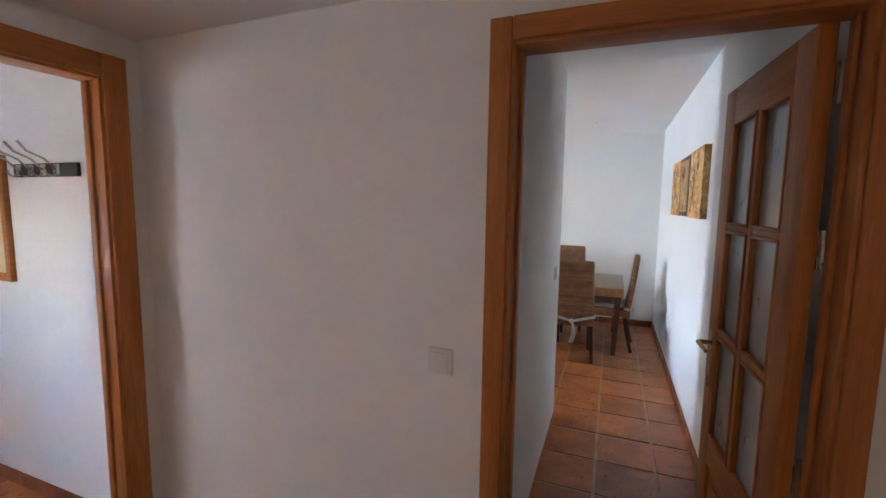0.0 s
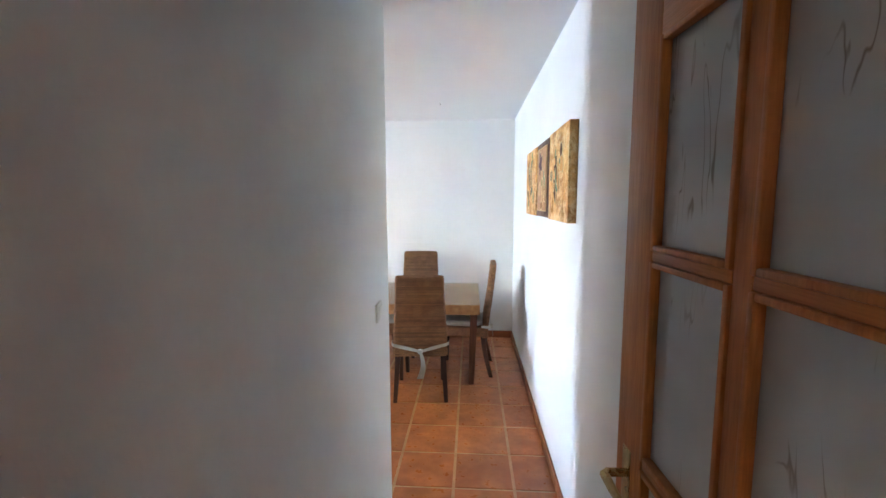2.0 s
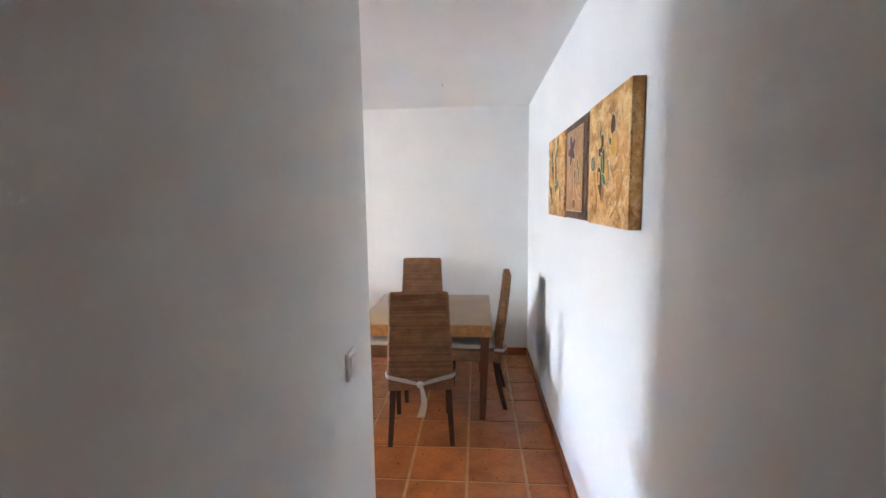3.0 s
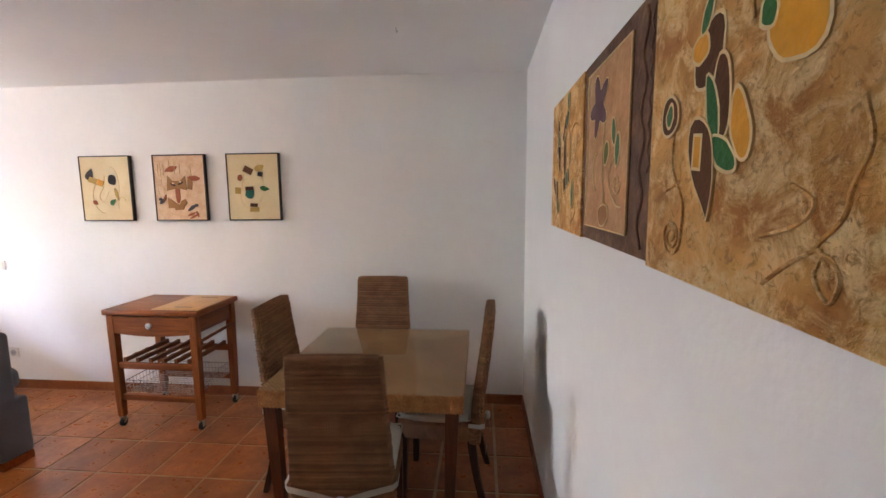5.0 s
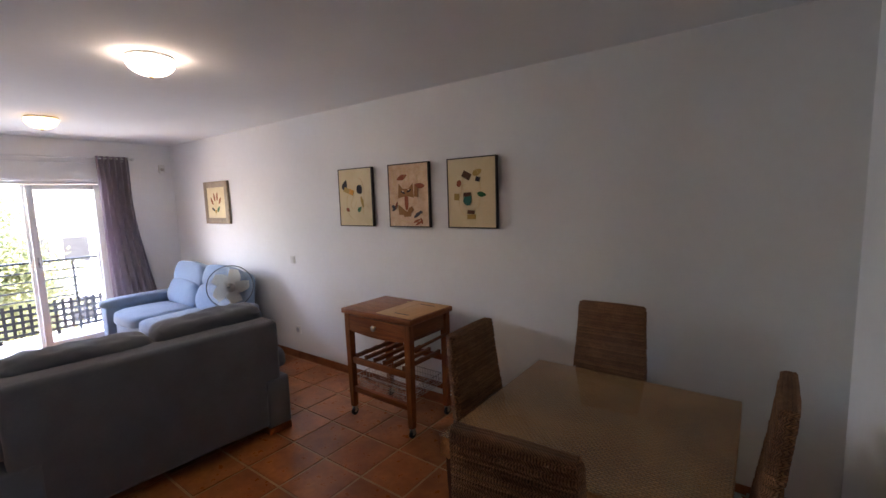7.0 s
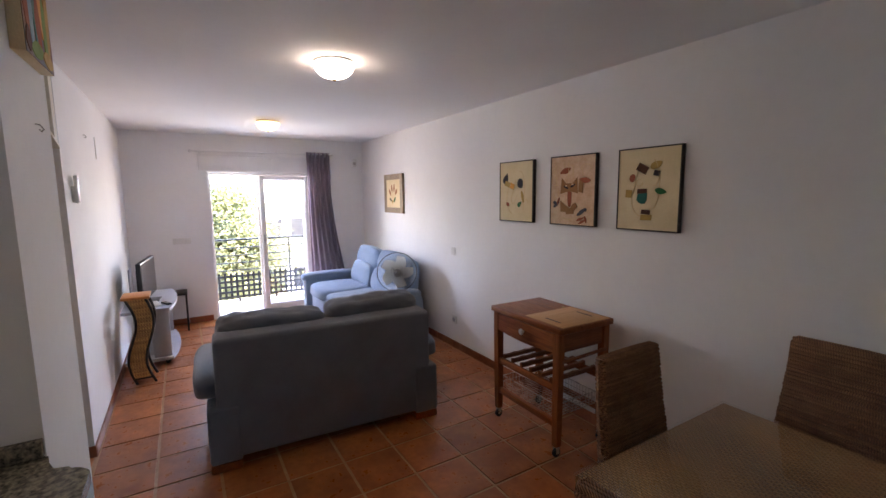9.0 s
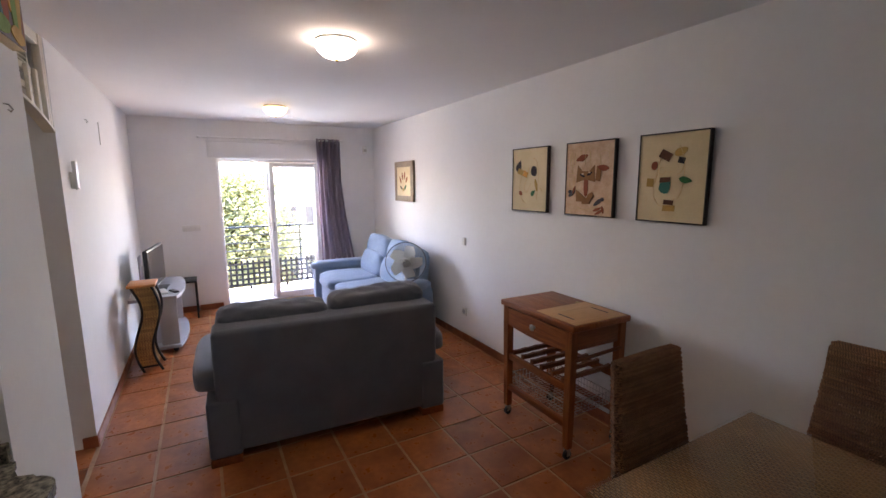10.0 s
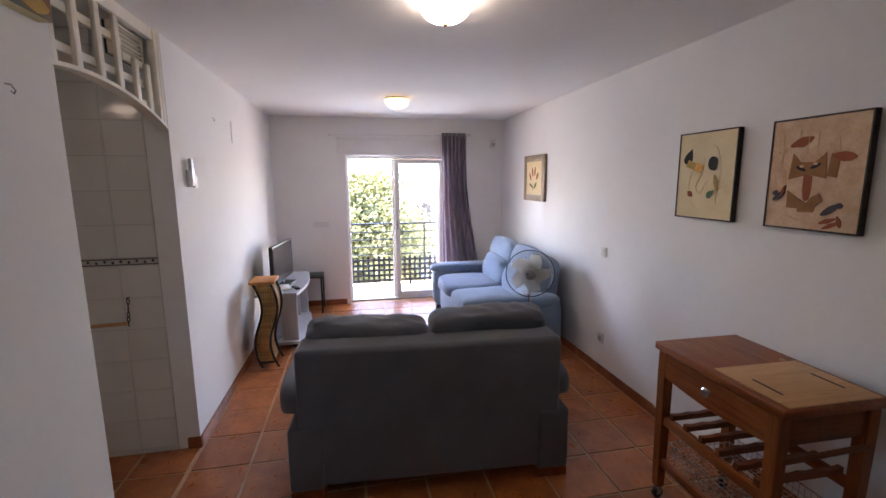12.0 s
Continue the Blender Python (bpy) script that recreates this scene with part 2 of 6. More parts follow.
PLASTER = surface("white_plaster", (0.865, 0.86, 0.845), (0.835, 0.83, 0.815), rough=0.85, scale=1.6, fine=25, fine_mix=0.04, bump=0.22, bump_scale=70, rough_spread=0.05)
CEILING = surface("ceiling_paint", (0.88, 0.87, 0.86), (0.85, 0.845, 0.835), rough=0.9, scale=1.2, fine=20, fine_mix=0.03, bump=0.15, bump_scale=60, rough_spread=0.04)
TERRACOTTA = clay("terracotta_tile", (0.52, 0.165, 0.046), (0.30, 0.083, 0.023))
SKIRTING = surface("terracotta_skirting", (0.42, 0.130, 0.042), (0.27, 0.075, 0.024), rough=0.4, scale=7.0, fine=40, spread=0.14, coat=0.1)
GROUT = surface("tile_grout", (0.56, 0.36, 0.22), (0.45, 0.265, 0.15), rough=0.9, scale=9, bump=0.3)
DOOR_V = wood("oak_stain_upright", (0.60, 0.225, 0.060), (0.45, 0.152, 0.038), "z", ring=26.0, pores=0.30)
DOOR_X = wood("oak_stain_across", (0.60, 0.225, 0.060), (0.45, 0.152, 0.038), "x", ring=26.0, pores=0.30)
DOOR_Y = wood("oak_stain_along", (0.60, 0.225, 0.060), (0.45, 0.152, 0.038), "y", ring=26.0, pores=0.30)
CART_V = wood("cherry_upright", (0.38, 0.108, 0.022), (0.22, 0.053, 0.011), "z", coat=0.12, ring=18.0)
CART_X = wood("cherry_along", (0.36, 0.102, 0.022), (0.21, 0.050, 0.011), "x", coat=0.12, ring=18.0)
CART_Y = wood("cherry_across", (0.29, 0.088, 0.022), (0.17, 0.044, 0.012), "y", coat=0.1, ring=18.0)
BOARD = wood("beech_board", (0.68, 0.38, 0.18), (0.58, 0.295, 0.125), "y", rough=0.5, coat=0.0, ring=16.0, pores=0.25)
DARKWOOD = wood("dark_leg_wood", (0.075, 0.026, 0.014), (0.04, 0.014, 0.008), "z", coat=0.25)
TABLELEG = wood("table_leg_wood", (0.17, 0.055, 0.022), (0.10, 0.03, 0.013), "z", coat=0.25)
ROPE = twisted("seagrass_rope", (0.46, 0.215, 0.094), (0.12, 0.046, 0.019))
WICKER = twisted("golden_wicker", (0.62, 0.34, 0.12), (0.26, 0.115, 0.040), 0.0158, 0.042, 0.02)
TABLEWEAVE = surface("banana_leaf_strip", (0.60, 0.28, 0.095), (0.42, 0.17, 0.052), rough=0.55, scale=30, fine=140, fine_mix=0.4, bump=0.5, bump_scale=160)
TABLETOP = woven("banana_weave_top", (0.66, 0.36, 0.15), (0.42, 0.20, 0.07), 22.0, 0.6)
# lighter, bluer copy of the sofa fabric; window light is put into the colour
SOFA_DAYLIT = surface("daylit_sofa_upholstery", (0.21, 0.31, 0.44), (0.18, 0.27, 0.39), rough=0.95, scale=5, fine=300, fine_mix=0.25, bump=0.5, bump_scale=500, sheen=0.3, rough_spread=0.03)
SOFA = surface("grey_blue_upholstery", (0.155, 0.170, 0.205), (0.130, 0.143, 0.172), rough=0.95, scale=5, fine=300, fine_mix=0.3, bump=0.5, bump_scale=500, sheen=0.3, rough_spread=0.03)
CUSHION = surface("cream_cotton", (0.68, 0.64, 0.56), (0.6, 0.56, 0.48), rough=0.9, scale=8, fine=200, bump=0.3, bump_scale=300)
RIBBON = surface("white_cotton_tape", (0.74, 0.70, 0.63), (0.66, 0.62, 0.55), rough=0.9, scale=20, fine=200, bump=0.3, bump_scale=350)
CURTAIN = surface("mauve_curtain", (0.52, 0.45, 0.51), (0.45, 0.385, 0.44), rough=0.9, scale=4, fine=260, bump=0.3, bump_scale=300, sheen=0.2)
WHITEFRAME = surface("white_lacquer", (0.8, 0.8, 0.79), (0.76, 0.76, 0.75), rough=0.35, scale=3, fine_mix=0.03, bump=0.03)
LATTICEPAINT = surface("cream_painted_slat", (0.82, 0.76, 0.64), (0.75, 0.69, 0.57), rough=0.5, scale=6, fine_mix=0.1, bump=0.12, bump_scale=80)
PLASTIC = surface("white_plastic", (0.78, 0.77, 0.73), (0.74, 0.73, 0.69), rough=0.35, scale=10, fine_mix=0.03, bump=0.02)
BLACK = surface("black_plastic", (0.018, 0.018, 0.02), (0.012, 0.012, 0.013), rough=0.4, scale=10, fine_mix=0.1, bump=0.05)
SCREEN = surface("dark_screen", (0.02, 0.021, 0.024), (0.018, 0.018, 0.021), rough=0.16, scale=2, fine_mix=0.0, bump=0.0, rough_spread=0.02)
STEEL = surface("brushed_steel", (0.55, 0.54, 0.52), (0.45, 0.44, 0.42), rough=0.3, metal=1.0, scale=20, fine_mix=0.15, bump=0.05)
BRASS = surface("worn_brass", (0.58, 0.42, 0.2), (0.42, 0.29, 0.13), rough=0.3, metal=1.0, scale=25, fine_mix=0.25, bump=0.05)
IRON = surface("dark_iron", (0.045, 0.038, 0.034), (0.025, 0.022, 0.02), rough=0.5, metal=0.6, scale=20, bump=0.2)
SILVERBOARD = surface("silver_laminate", (0.46, 0.47, 0.50), (0.42, 0.43, 0.46), rough=0.38, scale=5, fine_mix=0.06, bump=0.04)
GRANITE, gt, gb = nodes_of("speckled_granite")
gv = coords(gt)
g1 = node(gt, "ShaderNodeTexVoronoi", Scale=160.0)
g2 = node(gt, "ShaderNodeTexNoise", Scale=70.0, Detail=4.0)
for n in (g1, g2):
    gt.links.new(gv, n.inputs["Vector"])
gc = mixed(gt, ramp(gt, g2.outputs[0], 0.40, 0.62), (0.05, 0.045, 0.035), (0.36, 0.31, 0.22))
gc = mixed(gt, ramp(gt, g1.outputs["Distance"], 0.2, 0.7, 0.0, 0.55), gc, (0.18, 0.165, 0.12))
gt.links.new(gc, gb.inputs["Base Color"])
gb.inputs["Roughness"].default_value = 0.2
KTILE = surface("white_glazed_tile", (0.76, 0.75, 0.71), (0.72, 0.71, 0.67), rough=0.07, scale=3, fine_mix=0.03, bump=0.04, bump_scale=15, spread=0.03, rough_spread=0.02)
KGROUT = surface("grey_wall_grout", (0.45, 0.43, 0.39), rough=0.9, scale=20)
DECO = surface("navy_border_print", (0.05, 0.06, 0.10), (0.16, 0.15, 0.15), rough=0.2, scale=60, fine_mix=0.1, bump=0.02)
DECOWHITE = surface("border_cream", (0.6, 0.57, 0.5), rough=0.2, scale=30, bump=0.02)
CLEAR = glassy("window_glass")
TABLEGLASS = glassy("table_glass", (0.985, 0.995, 0.985), 0.02, 0.022, 0.55)
PATTERNGLASS = obscure("leaf_patterned_glass")
RAILPAINT = surface("dark_green_rail", (0.016, 0.023, 0.024), rough=0.5, scale=8)
LATTICEDARK = surface("black_trellis", (0.010, 0.010, 0.013), rough=0.7, scale=8)
RENDERWALL = surface("white_render", (0.78, 0.77, 0.74), rough=0.9, scale=0.7, bump=0.1, bump_scale=20)
ROOFTILE = surface("clay_roof", (0.42, 0.2, 0.11), rough=0.8, scale=2)
DARKPANE = surface("dark_window_pane", (0.03, 0.033, 0.037), rough=0.5, scale=1, bump=0.0)
LEAF = leafy("citrus_leaf", (0.13, 0.16, 0.075), (0.19, 0.22, 0.12))
BARK = surface("bark", (0.12, 0.09, 0.065), rough=0.9, scale=6, bump=0.6, bump_scale=30)
EARTH = surface("dry_ground", (0.30, 0.25, 0.19), (0.22, 0.19, 0.13), rough=0.95, scale=0.3, fine=3, bump=0.3, bump_scale=8)


# ---- building helpers ----
def box(bm, x0, y0, z0, x1, y1, z1):
    vs = [bm.verts.new((x, y, z)) for z in (z0, z1) for y in (y0, y1) for x in (x0, x1)]
    for f in ((0, 2, 3, 1), (4, 5, 7, 6), (0, 1, 5, 4), (2, 6, 7, 3), (0, 4, 6, 2), (1, 3, 7, 5)):
        bm.faces.new([vs[i] for i in f])
    return vs


def solid(*boxes, bevel=0.0, seg=2):
    bm = bmesh.new()
    for b in boxes:
        box(bm, *b)
    if bevel:
        bmesh.ops.bevel(bm, geom=bm.edges[:], offset=bevel, segments=seg, affect="EDGES", profile=0.5)
    return bm


def moved(bm, m):
    bmesh.ops.transform(bm, matrix=m, verts=bm.verts)
    return bm


def tube(bm, pts, r, seg=8, closed=False):
    pts = [Vector(p) for p in pts]
    n = len(pts)
    rings = []
    side = None
    for i, p in enumerate(pts):
        a = pts[(i - 1) % n] if (closed or i > 0) else p
        b = pts[(i + 1) % n] if (closed or i < n - 1) else p
        d = (b - a).normalized()
        if side is None:
            side = d.orthogonal().normalized()
        side = (side - d * side.dot(d)).normalized()
        up = d.cross(side)
        rr = r[i] if isinstance(r, (list, tuple)) else r
        rings.append([bm.verts.new(p + rr * (math.cos(2 * math.pi * k / seg) * side + math.sin(2 * math.pi * k / seg) * up)) for k in range(seg)])
    for i in range(n if closed else n - 1):
        a, b = rings[i], rings[(i + 1) % n]
        for k in range(seg):
            bm.faces.new((a[k], a[(k + 1) % seg], b[(k + 1) % seg], b[k]))
    if not closed:
        bm.faces.new(rings[0][::-1])
        bm.faces.new(rings[-1])
    return bm


def tubes(*paths, seg=8):
    bm = bmesh.new()
    for pts, r in paths:
        tube(bm, pts, r, seg)
    return bm


def disc(bm, c, axis, profile, seg=24):
    """A turned shape: profile of (radius, height) along an axis through c."""
    q = Vector((0, 0, 1)).rotation_difference(Vector(axis)).to_matrix()
    c = Vector(c)
    rings = []
    for r, h in profile:
        rings.append([bm.verts.new(c + q @ Vector((r * math.cos(2 * math.pi * k / seg), r * math.sin(2 * math.pi * k / seg), h))) for k in range(seg)])
    for a, b in zip(rings, rings[1:]):
        for k in range(seg):
            bm.faces.new((a[k], a[(k + 1) % seg], b[(k + 1) % seg], b[k]))
    bm.faces.new(rings[0][::-1])
    bm.faces.new(rings[-1])
    return bm


def cushion(cx, cy, cz, sx, sy, sz, power=5.0, cuts=7, sag=0.0):
    """A soft block with rounded edges, of full size sx, sy, sz."""
    bm = bmesh.new()
    bmesh.ops.create_cube(bm, size=2.0)
    bmesh.ops.subdivide_edges(bm, edges=bm.edges[:], cuts=cuts, use_grid_fill=True)
    for v in bm.verts:
        p = v.co
        k = (abs(p.x) ** power + abs(p.y) ** power + abs(p.z) ** power) ** (-1.0 / power)
        w = noise.noise(Vector((p.x * 1.3 + cx * 3, p.y * 1.3 + cy * 3, p.z * 1.3))) * sag
        v.co = Vector((cx + p.x * k * (sx / 2 + w), cy + p.y * k * (sy / 2 + w), cz + p.z * k * (sz / 2 + w)))
    return bm


def rumpled(sx, sy, sz, seed):
    """A loose pillow: boxy, with soft lumps and creases that fan out from its corners."""
    bm = cushion(0, 0, 0, sx, sy, sz, 6.5, 22, 0.0)
    for v in bm.verts:
        p = v.co
        lump = noise.noise(Vector((p.x * 5, p.y * 4.5 + seed * 7, p.z * 4.5))) * 0.016
        crease = -abs(noise.noise(Vector((p.x * 9, p.y * 9 + seed * 3, p.z * 15 + p.y * 8)))) * 0.021
        fine = noise.noise(Vector((p.x * 20, p.y * 26 + seed, p.z * 26))) * 0.004
        n = Vector((p.x / sx, p.y / sy * 0.6, p.z / sz)).normalized()
        v.co = p + n * (lump + crease + fine + 0.008)
    return bm


def finish(bm, smooth):
    bmesh.ops.recalc_face_normals(bm, faces=bm.faces)
    me = bpy.data.meshes.new("mesh")
    if smooth:
        for f in bm.faces:
            f.smooth = True
        for e in bm.edges:
            if len(e.link_faces) == 2 and e.calc_face_angle(0) > radians(38):
                e.smooth = False
    bm.to_mesh(me)
    bm.free()
    return me


def part(name, bm, material, parent=None, label="", smooth=True):
    me = finish(bm, smooth)
    me.materials.append(material)
    ob = new(name, me)
    if parent is not None:
        ob.parent = parent
    if label:
        tagged(ob, label)
    return ob


def thing(name, m, label, category, group=""):
    ob = new(name)
    ob.matrix_world = m
    return tagged(ob, label, category, group)


def structure(name, bm, material, label="", category=""):
    return tagged(part(name, bm, material), label, category, kind="structure")


# ---- the shell ----
H, HALL_H, T = 2.437, 2.147, 0.12
X_E, Y_N, X_W, Y_S = 1.525, 7.345, -5.31, 4.338
X_C, Y_C = 0.65, 4.555
Y_D0, Y_D1 = 2.593, 2.697
X_H = -0.775

structure("wall_north", solid((X_W - 0.25, Y_N, 0, X_E + T, Y_N + T, H)), PLASTER, "white plastered wall behind the dining table", "wall")
structure("wall_east", solid((X_E, Y_D1, 0, X_E + T, Y_N, H)), PLASTER, "white plastered wall with a relief triptych", "wall")
WIN = (5.238, 6.57, 1.957)
structure("wall_west", solid((X_W - 0.25, Y_S - T, 0, X_W, WIN[0], H), (X_W - 0.25, WIN[1], 0, X_W, Y_N, H), (X_W - 0.25, WIN[0], WIN[2], X_W, WIN[1], H)), PLASTER, "white plastered wall round the balcony door", "wall")
structure("wall_south", solid((X_W, Y_S - T, 0, -2.25, Y_S, H)), PLASTER, "white plastered wall behind the television", "wall")
structure("wall_pier", solid((-0.955, 4.22, 0, -0.452, 4.545, H)), PLASTER, "white plastered pier beside the kitchen arch", "wall")
structure("wall_bar", solid((-0.452, 4.43, 0, X_C - T, 4.545, 0.885)), PLASTER, "low white wall under the granite bar", "wall")
structure("wall_corridor", solid((X_C - T, Y_D1, 0, X_C, Y_C, H)), PLASTER, "white plastered corridor wall", "wall")
structure("wall_kitchen", solid((-2.25 - T, 2.8, 0, -2.25, Y_S - T, H)), PLASTER, "kitchen end wall behind the tiles", "wall")
structure("wall_kitchen_back", solid((-2.25 - T, 2.697, 0, X_C - T, 2.8, H)), PLASTER, "plain kitchen back wall", "wall")
DOOR_L, DOOR_R, DOOR_H = 0.70, 1.497, 1.985
structure("wall_door", solid((-2.6, Y_D0, 0, DOOR_L, Y_D1, H), (DOOR_R, Y_D0, 0, 2.2, Y_D1, H), (DOOR_L, Y_D0, DOOR_H, DOOR_R, Y_D1, H)), PLASTER, "white plastered hall wall with a light switch", "wall")
LD0, LD1 = 1.66, 2.46
structure("wall_hall_west", solid((X_H - 0.10, -0.3, 0, X_H - 0.002, LD0, H + 0.1), (X_H - 0.10, LD1, 0, X_H - 0.002, Y_D0, H + 0.1), (X_H - 0.10, LD0, DOOR_H, X_H - 0.002, LD1, H + 0.1)), PLASTER, "white plastered hall wall with a doorway", "wall")
structure("wall_hall_east", solid((2.2, -0.3, 0, 2.3, Y_D1, HALL_H)), PLASTER, "plain hall side wall", "wall")
structure("wall_hall_south", solid((X_H - 0.10, -0.4, 0, 2.3, -0.3, HALL_H)), PLASTER, "plain hall end wall", "wall")
# opening added out of view, sized so that sky brightens the side room
structure("wall_room_west", solid((-2.7, 0.1, 0, -2.6, 0.55, H), (-2.7, 0.9, 0, -2.6, Y_D1, H), (-2.7, 0.55, 0, -2.6, 0.9, 1.1), (-2.7, 0.55, 1.6, -2.6, 0.9, H)), PLASTER, "side room wall with an added unseen opening that lets in daylight", "wall")
structure("wall_room_south", solid((-2.7, 0.0, 0, X_H - 0.1, 0.1, H)), PLASTER, "plain side room end wall", "wall")

structure("ceiling", solid((X_W - 0.25, 2.697, H, X_E + T, Y_N + T, H + 0.12)), CEILING, "matt white living room ceiling", "ceiling")
structure("ceiling_hall", solid((X_H - 0.002, -0.4, HALL_H, 2.3, Y_D0, HALL_H + 0.1)), CEILING, "lowered white hall ceiling", "ceiling")
structure("ceiling_room", solid((-2.7, 0.0, H, X_H - 0.101, Y_D1, H + 0.1)), CEILING, "white side room ceiling", "ceiling")

# terracotta skirting in tile lengths
def skirting(name, x0, y0, x1, y1, nx, ny, cut=0.33):
    base = tagged(new(name), "terracotta tile skirting along the wall", "skirting", kind="structure")
    length = math.hypot(x1 - x0, y1 - y0)
    n = max(1, round(length / cut))
    step = length / n
    dx, dy = (x1 - x0) / length, (y1 - y0) / length
    bm = bmesh.new()
    box(bm, 0.001, 0, 0, step - 0.002, 0.011, 0.073)
    bmesh.ops.bevel(bm, geom=[e for e in bm.edges if all(v.co.z > 0.05 for v in e.verts)], offset=0.004, segments=2, affect="EDGES")
    me = finish(bm, True)
    me.materials.append(SKIRTING)
    m = Matrix(((dx, nx, 0, 0), (dy, ny, 0, 0), (0, 0, 1, 0), (0, 0, 0, 1)))
    for i in range(n):
        ob = new("skirting_tile", me)
        ob.parent = base
        ob.matrix_world = Matrix.Translation((x0 + dx * step * i, y0 + dy * step * i, 0)) @ m
    return base


skirting("baseboard_north", X_W, Y_N, X_E, Y_N, 0, -1)
skirting("baseboard_east", X_E, Y_D1 + 0.03, X_E, Y_N, -1, 0)
skirting("baseboard_south", X_W, Y_S, -2.25, Y_S, 0, 1)
skirting("baseboard_jamb", -2.25, Y_S - 0.07, -2.25, Y_S + 0.011, 1, 0)
skirting("baseboard_west", X_W, Y_S, X_W, WIN[0] - 0.05, 1, 0)
skirting("baseboard_west_far", X_W, WIN[1], X_W, Y_N, 1, 0)
skirting("baseboard_room", -2.6, Y_D0, X_H - 0.1, Y_D0, 0, -1)


# ---- doorways ----
def casing(name, width, height, wide, depth, m, label):
    """Lining and architraves of a doorway, seen from local -y; opening from x=0 to width."""
    ob = tagged(new(name), label, "door frame", kind="structure")
    ob.matrix_world = m
    t = 0.022
    part("jamb", solid((0, -0.001, 0, t, depth, height), bevel=0.003), DOOR_V, ob)
    part("jamb", solid((width - t, -0.001, 0, width, depth, height), bevel=0.003), DOOR_V, ob)
    part("head_lining", solid((t, -0.001, height - t, width - t, depth, height), bevel=0.003), DOOR_X, ob)
    for y0, y1 in ((-0.014, -0.001), (depth, depth + 0.013)):
        o = wide - 0.012
        for x0, x1 in ((-o, 0.012), (width - 0.012, width + o)):
            part("architrave", solid((x0, y0, 0, x1, y1, height + o), bevel=0.005, seg=3), DOOR_V, ob)
        part("architrave_head", solid((0.0125, y0, height - 0.012, width - 0.0125, y1, height + o), bevel=0.005, seg=3), DOOR_X, ob)
    part("stop", solid((t, depth * 0.52, 0, t + 0.012, depth * 0.52 + 0.03, height - t), bevel=0.003), DOOR_V, ob)
    part("stop", solid((width - t - 0.012, depth * 0.52, 0, width - t, depth * 0.52 + 0.03, height - t), bevel=0.003), DOOR_V, ob)
    return ob


casing("door_frame_1", DOOR_R - DOOR_L, DOOR_H, 0.062, Y_D1 - Y_D0, pose(DOOR_L, Y_D0, 0), "orange oak-stained door lining and architrave")
casing("door_frame_2", LD1 - LD0, DOOR_H, 0.085, 0.10, pose(X_H, LD0, 0, 0, 0, 90), "orange oak-stained architrave of the side room doorway")

# the glazed door, hinged on the corridor side and standing open along the wall
DW, DH, DT = 0.703, 1.965, 0.040
door = tagged(new("door_1"), "open oak-stained door with six patterned glass panes", "door", kind="structure")
door.matrix_world = pose(1.460, 2.712, 0.006, 0, 0, 93.2)
ST, SH, ROWS_Z, MID, XM, XH = 0.112, 0.112, (1.838, 1.45, 1.04, 0.625), 0.020, 0.346, 0.019
part("stile", solid((0, 0, 0, SH, DT, DH), bevel=0.003), DOOR_V, door)
part("stile", solid((DW - ST, 0, 0, DW, DT, DH), bevel=0.003), DOOR_V, door)
part("top_rail", solid((SH, 0, ROWS_Z[0], DW - ST, DT, DH), bevel=0.003), DOOR_X, door)
part("lock_rail", solid((SH, 0, ROWS_Z[3] - 0.12, DW - ST, DT, ROWS_Z[3]), bevel=0.003), DOOR_X, door)
part("bottom_rail", solid((SH, 0, 0, DW - ST, DT, 0.14), bevel=0.003), DOOR_X, door)
part("panel", solid((SH - 0.002, 0.012, 0.14, DW - ST + 0.002, DT - 0.012, ROWS_Z[3] - 0.12)), DOOR_V, door)
part("raised_field", solid((SH + 0.05, 0.004, 0.19, DW - ST - 0.05, DT - 0.004, ROWS_Z[3] - 0.17), bevel=0.004), DOOR_V, door)
part("mullion", solid((XM - XH, 0.002, ROWS_Z[3], XM + XH, DT - 0.002, ROWS_Z[0]), bevel=0.004), DOOR_V, door)
for z in ROWS_Z[1:3]:
    for x0, x1 in ((SH, XM - XH), (XM + XH, DW - ST)):
        part("glazing_bar", solid((x0, 0.002, z - MID / 2, x1, DT - 0.002, z + MID / 2), bevel=0.004), DOOR_X, door)
for k in range(3):
    for x0, x1 in ((SH, XM - XH), (XM + XH, DW - ST)):
        z0, z1 = ROWS_Z[k + 1] + (MID / 2 if k < 2 else 0), ROWS_Z[k] - (MID / 2 if k > 0 else 0)
        part("pane", solid((x0, DT / 2 - 0.003, z0, x1, DT / 2 + 0.003, z1)), PATTERNGLASS, door)
        for y0, y1 in ((-0.003, DT / 2 - 0.004), (DT / 2 + 0.004, DT + 0.003)):
            b = 0.011
            part("glazing_bead", solid((x0, y0, z0, x0 + b, y1, z1), (x1 - b, y0, z0, x1, y1, z1), (x0 + b, y0, z0, x1 - b, y1, z0 + b), (x0 + b, y0, z1 - b, x1 - b, y1, z1), bevel=0.003), DOOR_V, door)
